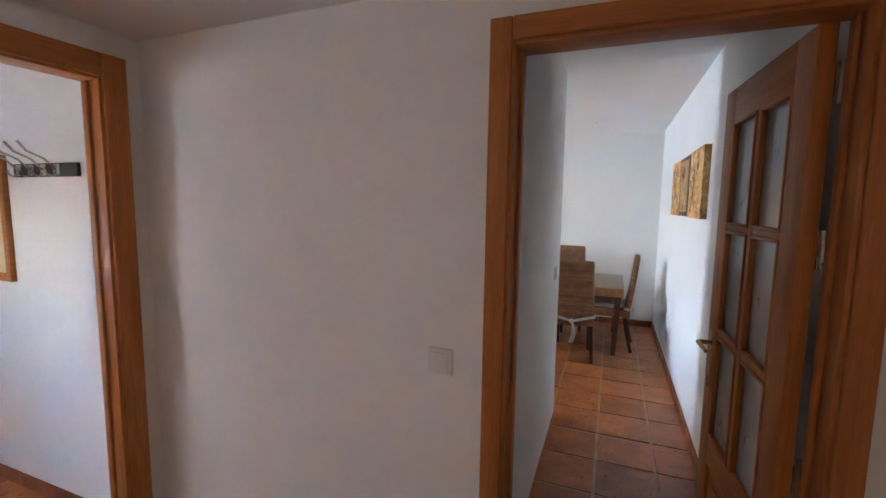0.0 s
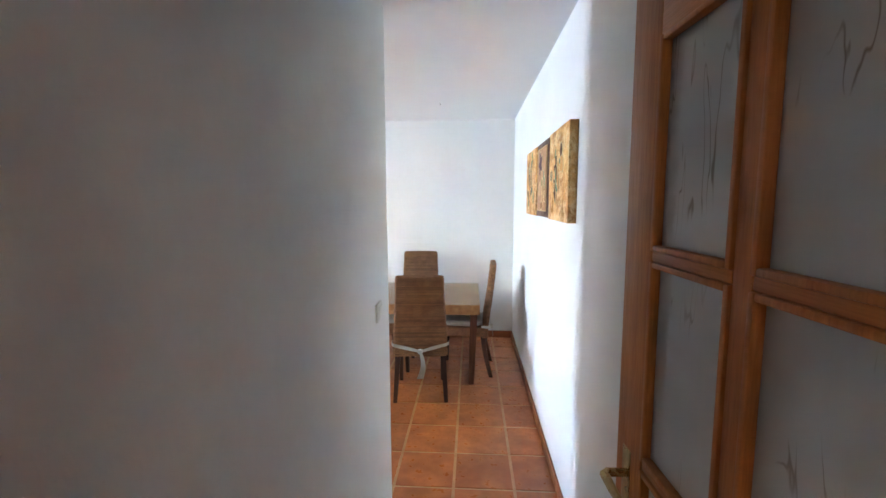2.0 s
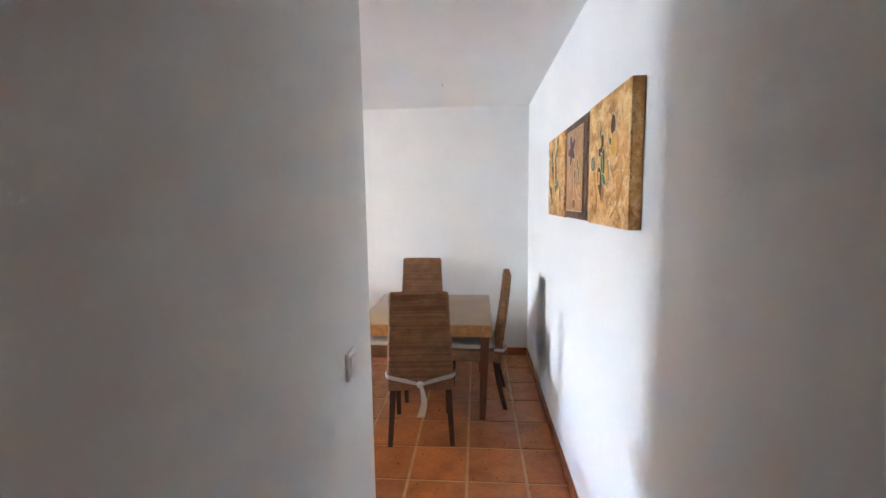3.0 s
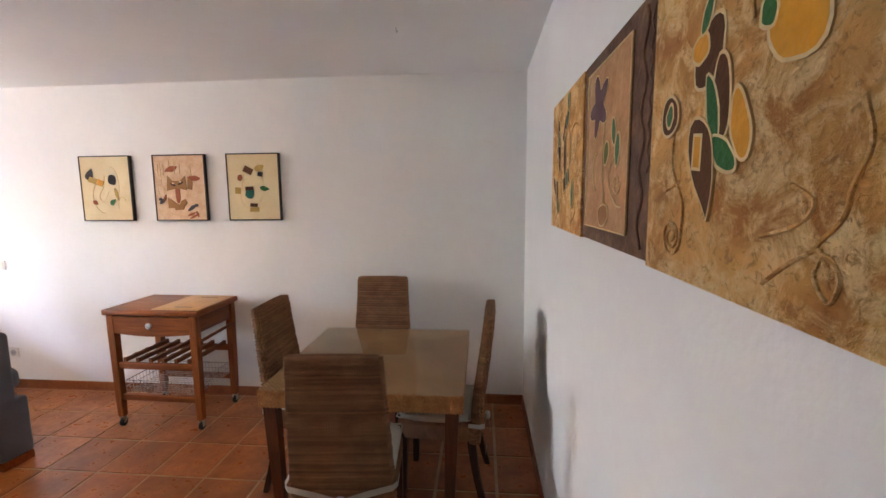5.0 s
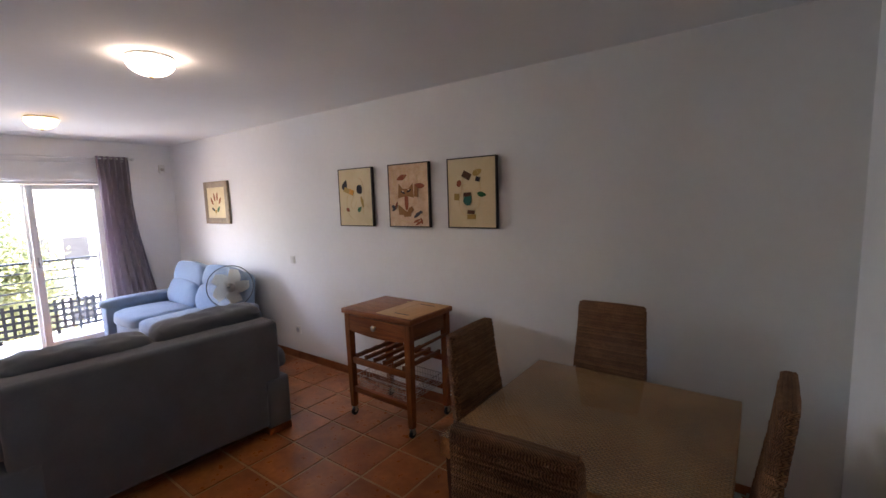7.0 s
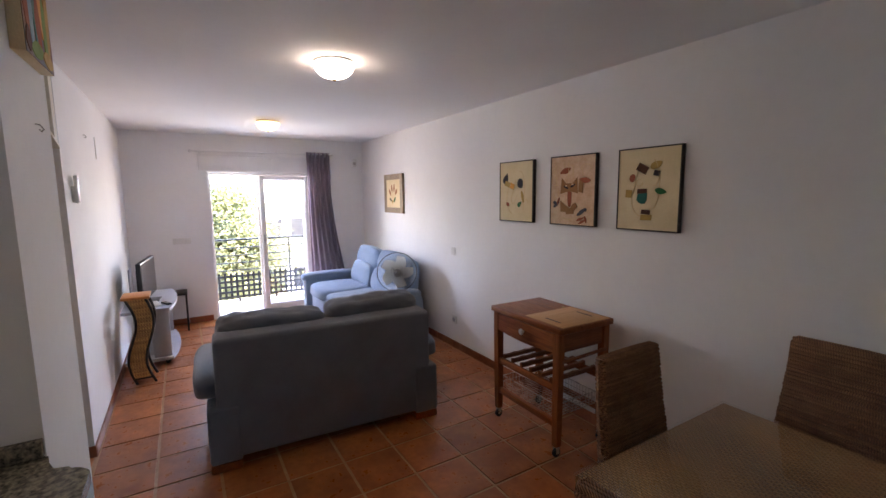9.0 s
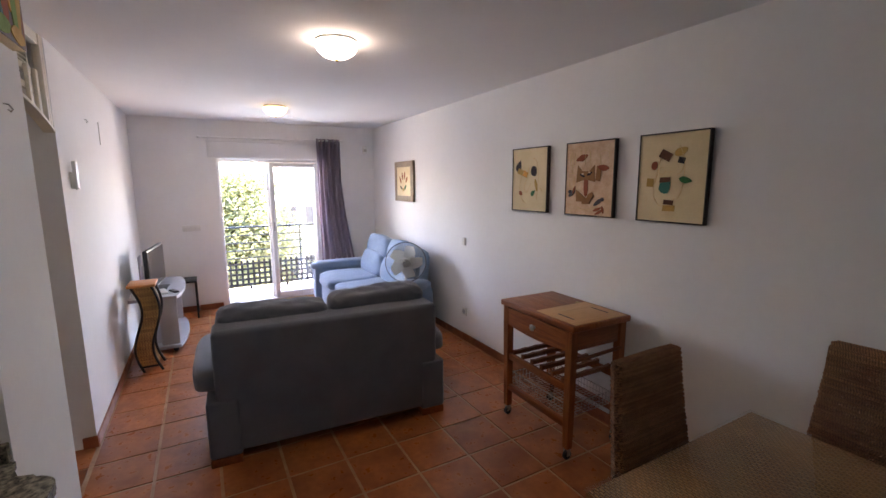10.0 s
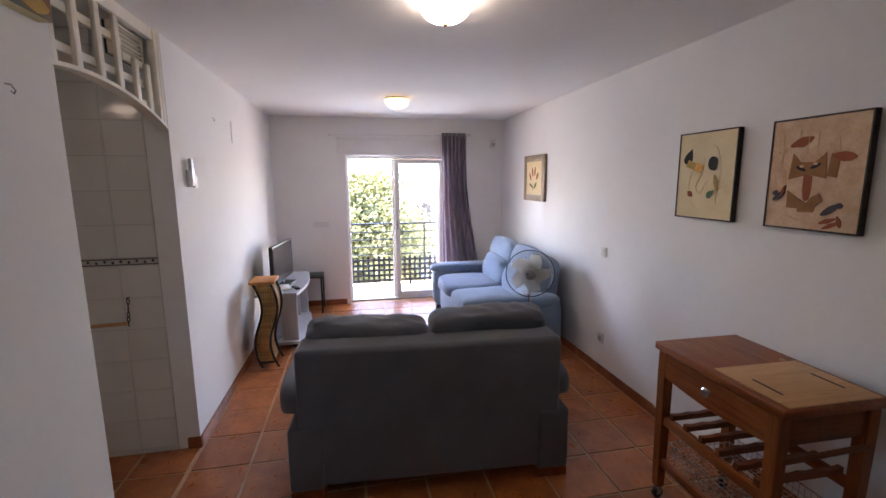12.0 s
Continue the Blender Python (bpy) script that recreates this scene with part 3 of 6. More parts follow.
for side, y in ((1, DT), (-1, 0.0)):
    plate = part("lock_plate", solid((DW - 0.072, min(y, y + side * 0.003), 0.80, DW - 0.036, max(y, y + side * 0.003), 1.04), bevel=0.002), BRASS, door)
    part("lever", tubes(([(DW - 0.054, y, 0.985), (DW - 0.054, y + side * 0.04, 0.985), (DW - 0.06, y + side * 0.048, 0.985), (DW - 0.11, y + side * 0.05, 0.985), (DW - 0.165, y + side * 0.046, 0.98)], [0.009, 0.009, 0.01, 0.009, 0.007])), BRASS, plate)
    part("key_escutcheon", disc(bmesh.new(), (DW - 0.054, y + side * 0.002, 0.90), (0, side, 0), [(0.011, 0), (0.011, 0.003), (0.006, 0.004)], 14), BRASS, plate)
for z in (1.825, 1.425, 0.83, 0.26):
    hinge = part("hinge", tubes(([(-0.004, -0.011, z - 0.05), (-0.004, -0.011, z - 0.002), (-0.004, -0.011, z + 0.002), (-0.004, -0.011, z + 0.05)], [0.008, 0.008, 0.008, 0.008])), STEEL, door, "bright steel hinge")
    part("hinge_leaf", solid((0.0, -0.0022, z - 0.05, 0.024, -0.0004, z + 0.05), (-0.032, -0.0122, z - 0.05, -0.006, -0.0104, z + 0.05), bevel=0.0006), BRASS, hinge)


def switch_plate(name, m, label, keys=1, w=0.082, h=0.082):
    """A wall plate that faces local +z, with local y up."""
    ob = thing(name, m, label, "light switch" if keys else "socket")
    part("plate", solid((-w / 2, -h / 2, 0, w / 2, h / 2, 0.012), bevel=0.004, seg=3), PLASTIC, ob)
    for k in range(keys):
        a = -w / 2 + 0.012 + k * (w - 0.024) / keys
        part("rocker", moved(solid((a, -h / 2 + 0.012, 0.0, a + (w - 0.024) / keys - 0.0015, h / 2 - 0.012, 0.005), bevel=0.0015), pose(0, 0, 0.0105, 3.0)), PLASTIC, ob)
    if not keys:
        # well in grey, pin holes in black: the recess shade is put into the colour
        part("socket_well", disc(bmesh.new(), (0, 0, 0.012), (0, 0, 1), [(0.026, 0), (0.026, 0.002), (0.021, 0.002), (0.019, 0.0005)], 20), SILVERBOARD, ob)
        part("pin_hole", disc(bmesh.new(), (-0.009, 0, 0.0128), (0, 0, 1), [(0.0026, 0), (0.0026, 0.0008)], 8), BLACK, ob)
        part("pin_hole", disc(bmesh.new(), (0.009, 0, 0.0128), (0, 0, 1), [(0.0026, 0), (0.0026, 0.0008)], 8), BLACK, ob)
    return ob


FACE_S, FACE_N, FACE_E, FACE_W = (90, 0, 0), (90, 0, 180), (90, 0, 90), (90, 0, -90)
switch_plate("light_switch", pose(0.515, Y_D0, 1.05, *FACE_S), "square white light switch on the hall wall")
switch_plate("light_switch", pose(X_C, 2.90, 1.085, *FACE_E), "square white light switch inside the corridor", 2)
switch_plate("light_switch", pose(X_C, 4.30, 1.08, *FACE_E), "square white light switch near the corridor corner", 2)
switch_plate("light_switch", pose(-2.70, Y_N, 1.045, *FACE_S), "small white wall plate above the skirting", 1, 0.07, 0.078)
switch_plate("wall_socket", pose(-2.69, Y_N, 0.307, *FACE_S), "white wall socket low on the wall", 0)
switch_plate("light_switch", pose(X_W, 4.894, 1.08, *FACE_E), "wide white switch plate beside the balcony door", 3, 0.2, 0.075)
switch_plate("wall_socket", pose(X_W, 4.86, 0.40, *FACE_E), "white wall socket beside the television stand", 0)
switch_plate("light_switch", pose(-1.03, Y_D0, 1.08, *FACE_S), "square white light switch in the side room")

# ---- balcony door ----
win = tagged(new("window_1"), "white aluminium sliding balcony door, half open", "balcony door", kind="structure")
XF = X_W - 0.14
F = 0.045
part("window_frame", solid((XF - 0.05, WIN[0], 0.004, XF + 0.05, WIN[0] + 0.03, WIN[2] - 0.001), bevel=0.003), WHITEFRAME, win)
part("window_frame", solid((XF - 0.05, WIN[1] - 0.03, 0.004, XF + 0.05, WIN[1], WIN[2] - 0.001), bevel=0.003), WHITEFRAME, win)
part("window_frame", solid((XF - 0.05, WIN[0] + 0.03, WIN[2] - 0.032, XF + 0.05, WIN[1] - 0.03, WIN[2] - 0.001), bevel=0.003), WHITEFRAME, win)
part("window_sill", solid((XF - 0.05, WIN[0] + 0.03, 0.004, XF + 0.05, WIN[1] - 0.03, 0.02), bevel=0.003), WHITEFRAME, win)
for xo, y0, y1 in ((0.024, 5.865, WIN[1] - 0.031), (-0.024, 5.835, WIN[1] - 0.05)):
    leaf = part("sash", solid((XF + xo - 0.016, y0, 0.022, XF + xo + 0.016, y0 + 0.065, 1.92), (XF + xo - 0.016, y1 - 0.06, 0.022, XF + xo + 0.016, y1, 1.92),
                              (XF + xo - 0.016, y0 + 0.065, 0.022, XF + xo + 0.016, y1 - 0.06, 0.10), (XF + xo - 0.016, y0 + 0.065, 1.86, XF + xo + 0.016, y1 - 0.06, 1.92), bevel=0.004), WHITEFRAME, win)
    g = part("pane", solid((XF + xo - 0.003, y0 + 0.06, 0.095, XF + xo + 0.003, y1 - 0.055, 1.865)), CLEAR, leaf)
    g.visible_shadow = False
    part("sash_handle", solid((XF + xo + 0.016, y0 + 0.025, 0.98, XF + xo + 0.03, y0 + 0.043, 1.10), bevel=0.004), STEEL, leaf)
box_ob = tagged(new("shutter_box"), "white roller shutter box over the balcony door", "shutter box", kind="structure")
part("cover", solid((X_W, 5.14, 1.972, X_W + 0.022, 6.68, 2.165), bevel=0.006), WHITEFRAME, box_ob)
part("cover_edge", solid((X_W, 5.13, 2.165, X_W + 0.03, 6.69, 2.178), bevel=0.003), WHITEFRAME, box_ob)

rod = thing("curtain_rod", pose(0, 0, 0), "thin pale metal curtain rod over the balcony door", "curtain rod")
part("rod", tubes(([(X_W + 0.085, 5.06, 2.212), (X_W + 0.085, 6.86, 2.226)], 0.009)), WHITEFRAME, rod)
for y in (5.06, 6.86):
    part("finial", disc(bmesh.new(), (X_W + 0.085, y, 2.212 + (y - 5.06) * 0.0078), (0, 1, 0), [(0.008, -0.02), (0.016, -0.012), (0.017, 0.0), (0.014, 0.014), (0.006, 0.02)], 14), WHITEFRAME, rod)
for y in (5.16, 6.76):
    part("bracket", solid((X_W, y - 0.01, 2.19, X_W + 0.082, y + 0.01, 2.203), bevel=0.002), WHITEFRAME, rod)

curtain = thing("curtain", pose(0, 0, 0), "mauve grey eyelet curtain drawn to one side", "curtain")
bm = bmesh.new()
NU, NV = 120, 26
grid = []
for j in range(NV + 1):
    v = j / NV
    z = 2.25 - v * 2.20
    flare = 0.0 if v < 0.25 else (v - 0.25) ** 1.4
    row = []
    for i in range(NU + 1):
        u = i / NU
        y = 6.485 + 0.335 * u + flare * (0.02 + 0.36 * u)
        phase = u * 2 * math.pi * 6.0
        amp = 0.036 * (1 - 0.25 * v) + 0.01 * noise.noise(Vector((u * 5, v * 2, 3)))
        x = X_W + 0.085 + amp * math.sin(phase + 0.5 * math.sin(v * 3 + u * 4)) + 0.03 * flare
        row.append(bm.verts.new((x, y, z)))
    grid.append(row)
for j in range(NV):
    for i in range(NU):
        bm.faces.new((grid[j][i], grid[j][i + 1], grid[j + 1][i + 1], grid[j + 1][i]))
bmesh.ops.solidify(bm, geom=bm.faces[:], thickness=0.003)
part("cloth", bm, CURTAIN, curtain)
for k in range(6):
    y = 6.485 + 0.335 * (k + 0.5) / 6
    bm = bmesh.new()
    tube(bm, [(X_W + 0.085 + 0.02 * math.cos(a), y, 2.222 + 0.02 * math.sin(a)) for a in [2 * math.pi * q / 14 for q in range(14)]], 0.004, 6, True)
    part("eyelet", bm, STEEL, curtain)

# ---- ceiling lamps ----
def dome_lamp(x, y, r, material, label, z=H):
    ob = thing("ceiling_lamp", pose(x, y, z), label, "ceiling lamp", "flush ceiling lamps")
    part("base_ring", disc(bmesh.new(), (0, 0, 0), (0, 0, -1), [(r * 0.92, 0), (r * 0.98, 0.006), (r * 0.98, 0.016), (r * 0.9, 0.02)], 40), WHITEFRAME, ob)
    prof = [(r * 0.99, 0.018)] + [(r * math.cos(a), 0.024 + 0.078 * math.sin(a)) for a in [math.pi / 2 * k / 8 for k in range(8)]] + [(0.012, 0.1025)]
    part("glass_dome", disc(bmesh.new(), (0, 0, 0), (0, 0, -1), prof, 40), material, ob, "lit frosted glass dome")
    part("finial_nut", disc(bmesh.new(), (0, 0, -0.102), (0, 0, -1), [(0.011, 0), (0.012, 0.006), (0.006, 0.014)], 14), BRASS, ob)
    return ob


WARM = glow("lit_dome_warm", (1.0, 0.70, 0.30), LAMP2)
dome_lamp(-1.55, 5.77, 0.118, glow("lit_dome_cool", (1.0, 0.97, 0.88), LAMP1), "round frosted ceiling lamp, lit neutral white")
dome_lamp(-3.94, 5.78, 0.118, WARM, "round frosted ceiling lamp, lit warm yellow")
# two unseen lamps added to brighten the hall, the door and the corridor
HALL_FILL = glow("hall_fill_dome", (1.0, 0.885, 0.75), LAMP3)
for x, y in ((-0.02, 0.55), (1.42, 0.55)):
    dome_lamp(x, y, 0.14, HALL_FILL, "added hall fill lamp out of view, warm round frosted dome", HALL_H)
dome_lamp(0.25, 3.02, 0.118, glow("lit_dome_kitchen", (1.0, 0.93, 0.82), LAMP4), "round frosted kitchen ceiling lamp, lit neutral white")

# ---- kitchen arch ----
arch = tagged(new("arch_lattice"), "cream painted timber lattice over the kitchen arch", "lattice", kind="structure")
AX0, AX1, AY = -2.25, -0.955, 4.30


def arch_z(x):
    return 1.918 + 0.14 * max(0.0, 1 - ((x + 1.55) / 0.72) ** 2)


bm = bmesh.new()
prev = None
for k in range(41):
    x = AX0 + (AX1 - AX0) * k / 40
    z = arch_z(x)
    ring = [bm.verts.new((x, AY - 0.012, z)), bm.verts.new((x, AY + 0.042, z)), bm.verts.new((x, AY + 0.042, z + 0.016)), bm.verts.new((x, AY - 0.012, z + 0.016))]
    if prev:
        for q in range(4):
            bm.faces.new((prev[q], prev[(q + 1) % 4], ring[(q + 1) % 4], ring[q]))
    else:
        bm.faces.new(ring)
    prev = ring
bm.faces.new(prev[::-1])
part("arch_board", bm, LATTICEPAINT, arch)
part("top_rail", solid((AX0 + 0.07, AY, H - 0.06, AX1, AY + 0.03, H - 0.001), bevel=0.003), LATTICEPAINT, arch)
for x0 in (AX0 + 0.002, AX0 + 0.038):
    part("post", solid((x0, AY - 0.01 + (x0 - AX0) * 0.3, arch_z(x0) + 0.018, x0 + 0.03, AY + 0.036, H - 0.001), bevel=0.004), LATTICEPAINT, arch)
xs = (-2.11, -1.985, -1.825, -1.675, -1.515, -1.36, -1.2, -1.06)
for k, x in enumerate(xs):
    zt = 2.235 if k < 2 else H - 0.06
    part("upright_slat", solid((x - 0.019, AY + 0.008, arch_z(x) + 0.017, x + 0.019, AY + 0.026, zt), bevel=0.003), LATTICEPAINT, arch)
for z, x0, x1 in ((2.04, AX0 + 0.07, -2.0), (2.135, AX0 + 0.07, AX1), (2.225, AX0 + 0.07, -1.90), (2.285, -1.9, AX1)):
    part("cross_slat", solid((x0, AY - 0.012, z - 0.017, x1, AY + 0.007, z + 0.017), bevel=0.003), LATTICEPAINT, arch)
vent = thing("air_vent", pose(0, 0, 0), "cream louvred ventilation grille behind the lattice", "vent")
VY = AY - 0.018
part("vent_frame", solid((-2.178, VY - 0.03, 2.228, -2.155, VY, 2.378), (-1.905, VY - 0.03, 2.228, -1.885, VY, 2.378), (-2.155, VY - 0.03, 2.228, -1.905, VY, 2.24), (-2.155, VY - 0.03, 2.366, -1.905, VY, 2.378), bevel=0.002), LATTICEPAINT, vent)
for k in range(6):
    part("louvre", moved(solid((-0.125, -0.012, -0.003, 0.125, 0.012, 0.003)), pose(-2.03, VY - 0.014, 2.252 + k * 0.0205, 18)), LATTICEPAINT, vent)
# black sheet that paints the shade in the gaps between louvres
part("vent_back", solid((-2.176, VY - 0.042, 2.23, -1.888, VY - 0.032, 2.376)), BLACK, vent)

# kitchen tiled end wall
kw = tagged(new("kitchen_tiling"), "white glazed kitchen wall tiles with a navy border", "wall tiles", kind="structure")
part("tile_bed", solid((-2.25, 2.8, 0.0, -2.246, 4.215, H)), KGROUT, kw, smooth=False)
part("border_strip", solid((-2.246, 2.8, 1.172, -2.240, 4.214, 1.214), bevel=0.001), DECOWHITE, kw)
for z in (1.1745, 1.2055):
    part("border_line", solid((-2.240, 2.8, z, -2.2385, 4.214, z + 0.006)), DECO, kw)
for k in range(34):
    y = 4.19 - k * 0.041
    part("border_flower", disc(bmesh.new(), (-2.240, y, 1.193 + 0.003 * (-1) ** k), (1, 0, 0), [(0.008, 0), (0.0085, 0.001), (0.003, 0.0015)], 7), DECO, kw)
rail = thing("hanging_rail", pose(0, 0, 0), "wooden rod hung by a black chain on the tiles", "rail")
part("rod", tubes(([(-2.215, 3.62, 0.825), (-2.215, 4.03, 0.838)], 0.011)), BOARD, rail)
part("nail", tubes(([(-2.245, 4.045, 0.985), (-2.21, 4.045, 0.988)], 0.004)), IRON, rail)
for k in range(6):
    bm = bmesh.new()
    c, s = math.cos(k * math.pi / 2), math.sin(k * math.pi / 2)
    z0 = 0.965 - k * 0.026
    tube(bm, [(-2.222 + 0.007 * math.cos(a) * s, 4.045 - 0.002 * k + 0.007 * math.cos(a) * (0.4 + 0.6 * c), z0 + 0.017 * math.sin(a)) for a in [2 * math.pi * q / 12 for q in range(12)]], 0.0028, 6, True)
    part("chain_link", bm, IRON, rail)

bar = thing("bar_counter", pose(0, 0, 0), "speckled granite bar top with a rounded end", "counter")
bm = bmesh.new()
outline = [(X_C - T, 4.15), (X_C - T, 4.665)]
for k in range(9):
    a = math.pi / 2 + math.pi / 2 * k / 8
    outline.append((-0.285 + 0.055 * math.cos(a), 4.61 + 0.055 * math.sin(a)))
outline += [(-0.35, 4.575), (-0.40, 4.553), (-0.45, 4.549), (-0.4515, 4.15)]
lo = [bm.verts.new((x, y, 0.888)) for x, y in outline]
hi = [bm.verts.new((x, y, 0.92)) for x, y in outline]
bm.faces.new(lo[::-1])
bm.faces.new(hi)
for k in range(len(lo)):
    bm.faces.new((lo[k], lo[(k + 1) % len(lo)], hi[(k + 1) % len(lo)], hi[k]))
bmesh.ops.bevel(bm, geom=[e for e in bm.edges if abs(e.verts[0].co.z - e.verts[1].co.z) < 1e-4], offset=0.006, segments=2, affect="EDGES")
part("slab", bm, GRANITE, bar)
part("upstand", solid((-0.4515, 4.16, 0.921, -0.43, 4.543, 0.972), bevel=0.003), GRANITE, bar)

# ---- outside ----
structure("ground", solid((-1200, -1200, -3.6, 1200, 1200, -3.5)), EARTH, "dry pale ground below the balcony", "ground")
structure("balcony_slab", solid((-6.55, 3.6, -0.2, X_W - 0.25, 7.9, -0.03)), RENDERWALL, "white rendered balcony slab", "balcony")
# unseen end walls and upper slab, added to keep side and steep light out
structure("balcony_wall", solid((-6.55, 3.6, -0.03, X_W - 0.25, 3.72, 2.5), (-6.55, 7.78, -0.03, X_W - 0.25, 7.9, 2.5)), RENDERWALL, "unseen white end walls added to block side light", "wall")
structure("balcony_ceiling", solid((-6.65, 3.6, 2.5, X_W - 0.25, 7.9, 2.66)), RENDERWALL, "unseen white slab added to block steep sky light", "ceiling")
structure("facade", solid((X_W - 0.25, -3, -3.5, X_W - 0.24, Y_S - T, H + 1.2), (X_W - 0.25, Y_N + T, -3.5, X_W - 0.24, 9.5, H + 1.2)), RENDERWALL, "white rendered outer wall", "facade")
railing = thing("balcony_railing", pose(0, 0, 0), "dark green metal balcony railing with thin bars", "railing")
XR = -6.42
part("handrail", solid((XR - 0.025, 3.72, 0.945, XR + 0.025, 7.78, 0.975), bevel=0.006), RAILPAINT, railing)
for z in (0.83, 0.71, 0.59, 0.47):
    part("thin_bar", tubes(([(XR, 3.72, z), (XR, 7.78, z)], 0.010)), RAILPAINT, railing)
for y in (3.75, 5.15, 6.42, 7.75):
    part("baluster", solid((XR - 0.012, y - 0.012, -0.03, XR + 0.012, y + 0.012, 0.945)), RAILPAINT, railing)
trellis = thing("trellis", pose(0, 0, 0), "black square trellis along the foot of the railing", "trellis")
slat_up = finish(solid((0.016, 0, 0.02, 0.021, 0.034, 0.435)), False)
slat_up.materials.append(LATTICEDARK)
slat_across = finish(solid((0.022, 3.75, 0, 0.027, 7.77, 0.034)), False)
slat_across.materials.append(LATTICEDARK)
for k in range(49):
    ob = new("upright_slat", slat_up)
    ob.parent = trellis
    ob.location = (XR, 3.75 + 0.083 * k, 0)
for k in range(5):
    ob = new("cross_slat", slat_across)
    ob.parent = trellis
    ob.location = (XR, 0, 0.03 + 0.083 * k)
for y in (5.62, 6.18):
    part("foot", solid((XR + 0.0, y - 0.02, -0.03, XR + 0.04, y + 0.02, 0.02), bevel=0.003), LATTICEDARK, trellis)


def tree(x, y, z0, h, spread, count, seed):
    rng = random.Random(seed)
    ob = thing("tree", pose(x, y, z0), "sunlit leafy garden tree beyond the balcony", "tree", "garden trees")
    bm = bmesh.new()
    tube(bm, [(0, 0, 0), (0.05, 0.04, h * 0.25), (0.0, 0.1, h * 0.5), (0.1, 0.05, h * 0.8)], [0.16, 0.13, 0.1, 0.04], 8)
    tips = []
    for k in range(16):
        a, r = rng.uniform(0, 6.28), rng.uniform(0.3, 1.0) * spread
        b = rng.uniform(0.25, 0.6) * h
        tip = Vector((r * math.cos(a), r * math.sin(a), rng.uniform(0.4, 1.0) * h))
        tube(bm, [(0.02, 0.05, b), (tip.x * 0.5, tip.y * 0.5, (b + tip.z) / 2 + 0.1), tuple(tip)], [0.05, 0.035, 0.012], 6)
        tips.append(tip)
    part("trunk", bm, BARK, ob)
    verts, faces = [], []
    for k in range(count):
        c = rng.choice(tips) + Vector((rng.gauss(0, 0.42), rng.gauss(0, 0.42), rng.gauss(0, 0.36)))
        q = Euler((rng.uniform(0, 6.28), rng.uniform(-0.9, 0.9), rng.uniform(0, 6.28))).to_matrix()
        L, W = rng.uniform(0.07, 0.14), rng.uniform(0.026, 0.05)
        n = len(verts)
        for p in ((0, 0, 0), (L * 0.45, W, 0.012), (L, 0, -0.01), (L * 0.45, -W, 0.012)):
            verts.append(tuple(c + q @ Vector(p)))
        faces += [(n, n + 1, n + 2), (n, n + 2, n + 3)]
    me = bpy.data.meshes.new("crown")
    me.from_pydata(verts, [], faces)
    me.materials.append(LEAF)
    crown = new("crown", me)
    crown.parent = ob
    return ob


tree(-11.0, 5.5, -3.5, 5.25, 1.15, 34000, 3)
tree(-12.6, 3.0, -3.5, 5.2, 1.3, 9000, 5)
tree(-14.5, 7.0, -3.5, 3.3, 0.9, 8000, 9)


def house(x, y, w, d, h, z0, label):
    ob = thing("house", pose(x, y, z0), label, "house", "houses opposite")
    part("wall", solid((-d, -w / 2, 0, 0, w / 2, h)), RENDERWALL, ob, smooth=False)
    part("roof", solid((-d - 0.2, -w / 2 - 0.2, h, 0.25, w / 2 + 0.2, h + 0.22), bevel=0.03), ROOFTILE, ob)
    for zz in (0.4, 2.95):
        k = -w / 2 + 2.7
        while k < w / 2 - 1.0:
            wd = part("window", solid((0.0, k - 0.08, zz - 0.08, 0.05, k + 0.93, zz), (0.0, k - 0.08, zz + 1.05, 0.05, k + 0.93, zz + 1.13), (0.0, k - 0.08, zz, 0.05, k, zz + 1.05), (0.0, k + 0.85, zz, 0.05, k + 0.93, zz + 1.05)), WHITEFRAME, ob, smooth=False)
            part("pane", solid((0.0, k, zz, 0.02, k + 0.85, zz + 1.05)), DARKPANE, wd, smooth=False)
            k += 1.25
    return ob


house(-22, 10.2, 9.0, 7.0, 6.0, -3.5, "white rendered two-storey house with small windows")
house(-30, -3.0, 16.0, 8.0, 6.4, -3.5, "white rendered house behind the trees")


# ---- dining set ----
table = thing("dining_table", pose(0.655, 6.465, 0), "square dining table with woven banana-leaf top and sides", "table")
TS = 0.475
part("woven_top", solid((-TS + 0.004, -TS + 0.004, 0.614, TS - 0.004, TS - 0.004, 0.697), bevel=0.004), TABLETOP, table)


def plait(seed):
    """One side of the woven band: slanting leaf strips that cross in four rows; local x along, y outwards."""
    rng = random.Random(seed)
    bm = bmesh.new()
    n = 52
    for r in range(4):
        for k in range(n):
            cx = -TS + (k + 0.5) * 2 * TS / n
            cz = 0.6235 + r * 0.021
            vs = box(bm, -0.0075, -0.002, -0.0155, 0.0075, 0.0015 + 0.0012 * ((k + r) % 2), 0.0155)
            a = radians((38 if (r % 2) else -38) + rng.uniform(-6, 6))
            m = Matrix.Translation((cx, rng.uniform(-0.0004, 0.0008), cz)) @ Matrix.Rotation(a, 4, "Y") @ Matrix.Rotation(radians(rng.uniform(-4, 4)), 4, "X")
            for v in vs:
                v.co = m @ v.co
                v.co.x = max(-TS, min(TS, v.co.x))
                v.co.z = max(0.612, min(0.6975, v.co.z))
    return bm


for k in range(4):
    band = tagged(part("woven_band", moved(moved(plait(k), Matrix.Translation((0, TS - 0.003, 0))), Matrix.Rotation(math.pi / 2 * k, 4, "Z")), TABLEWEAVE, table, smooth=False), kind="stuff")
part("top_field", solid((-TS + 0.004, -TS + 0.004, 0.6972, TS - 0.004, TS - 0.004, 0.6985)), TABLETOP, table, smooth=False)
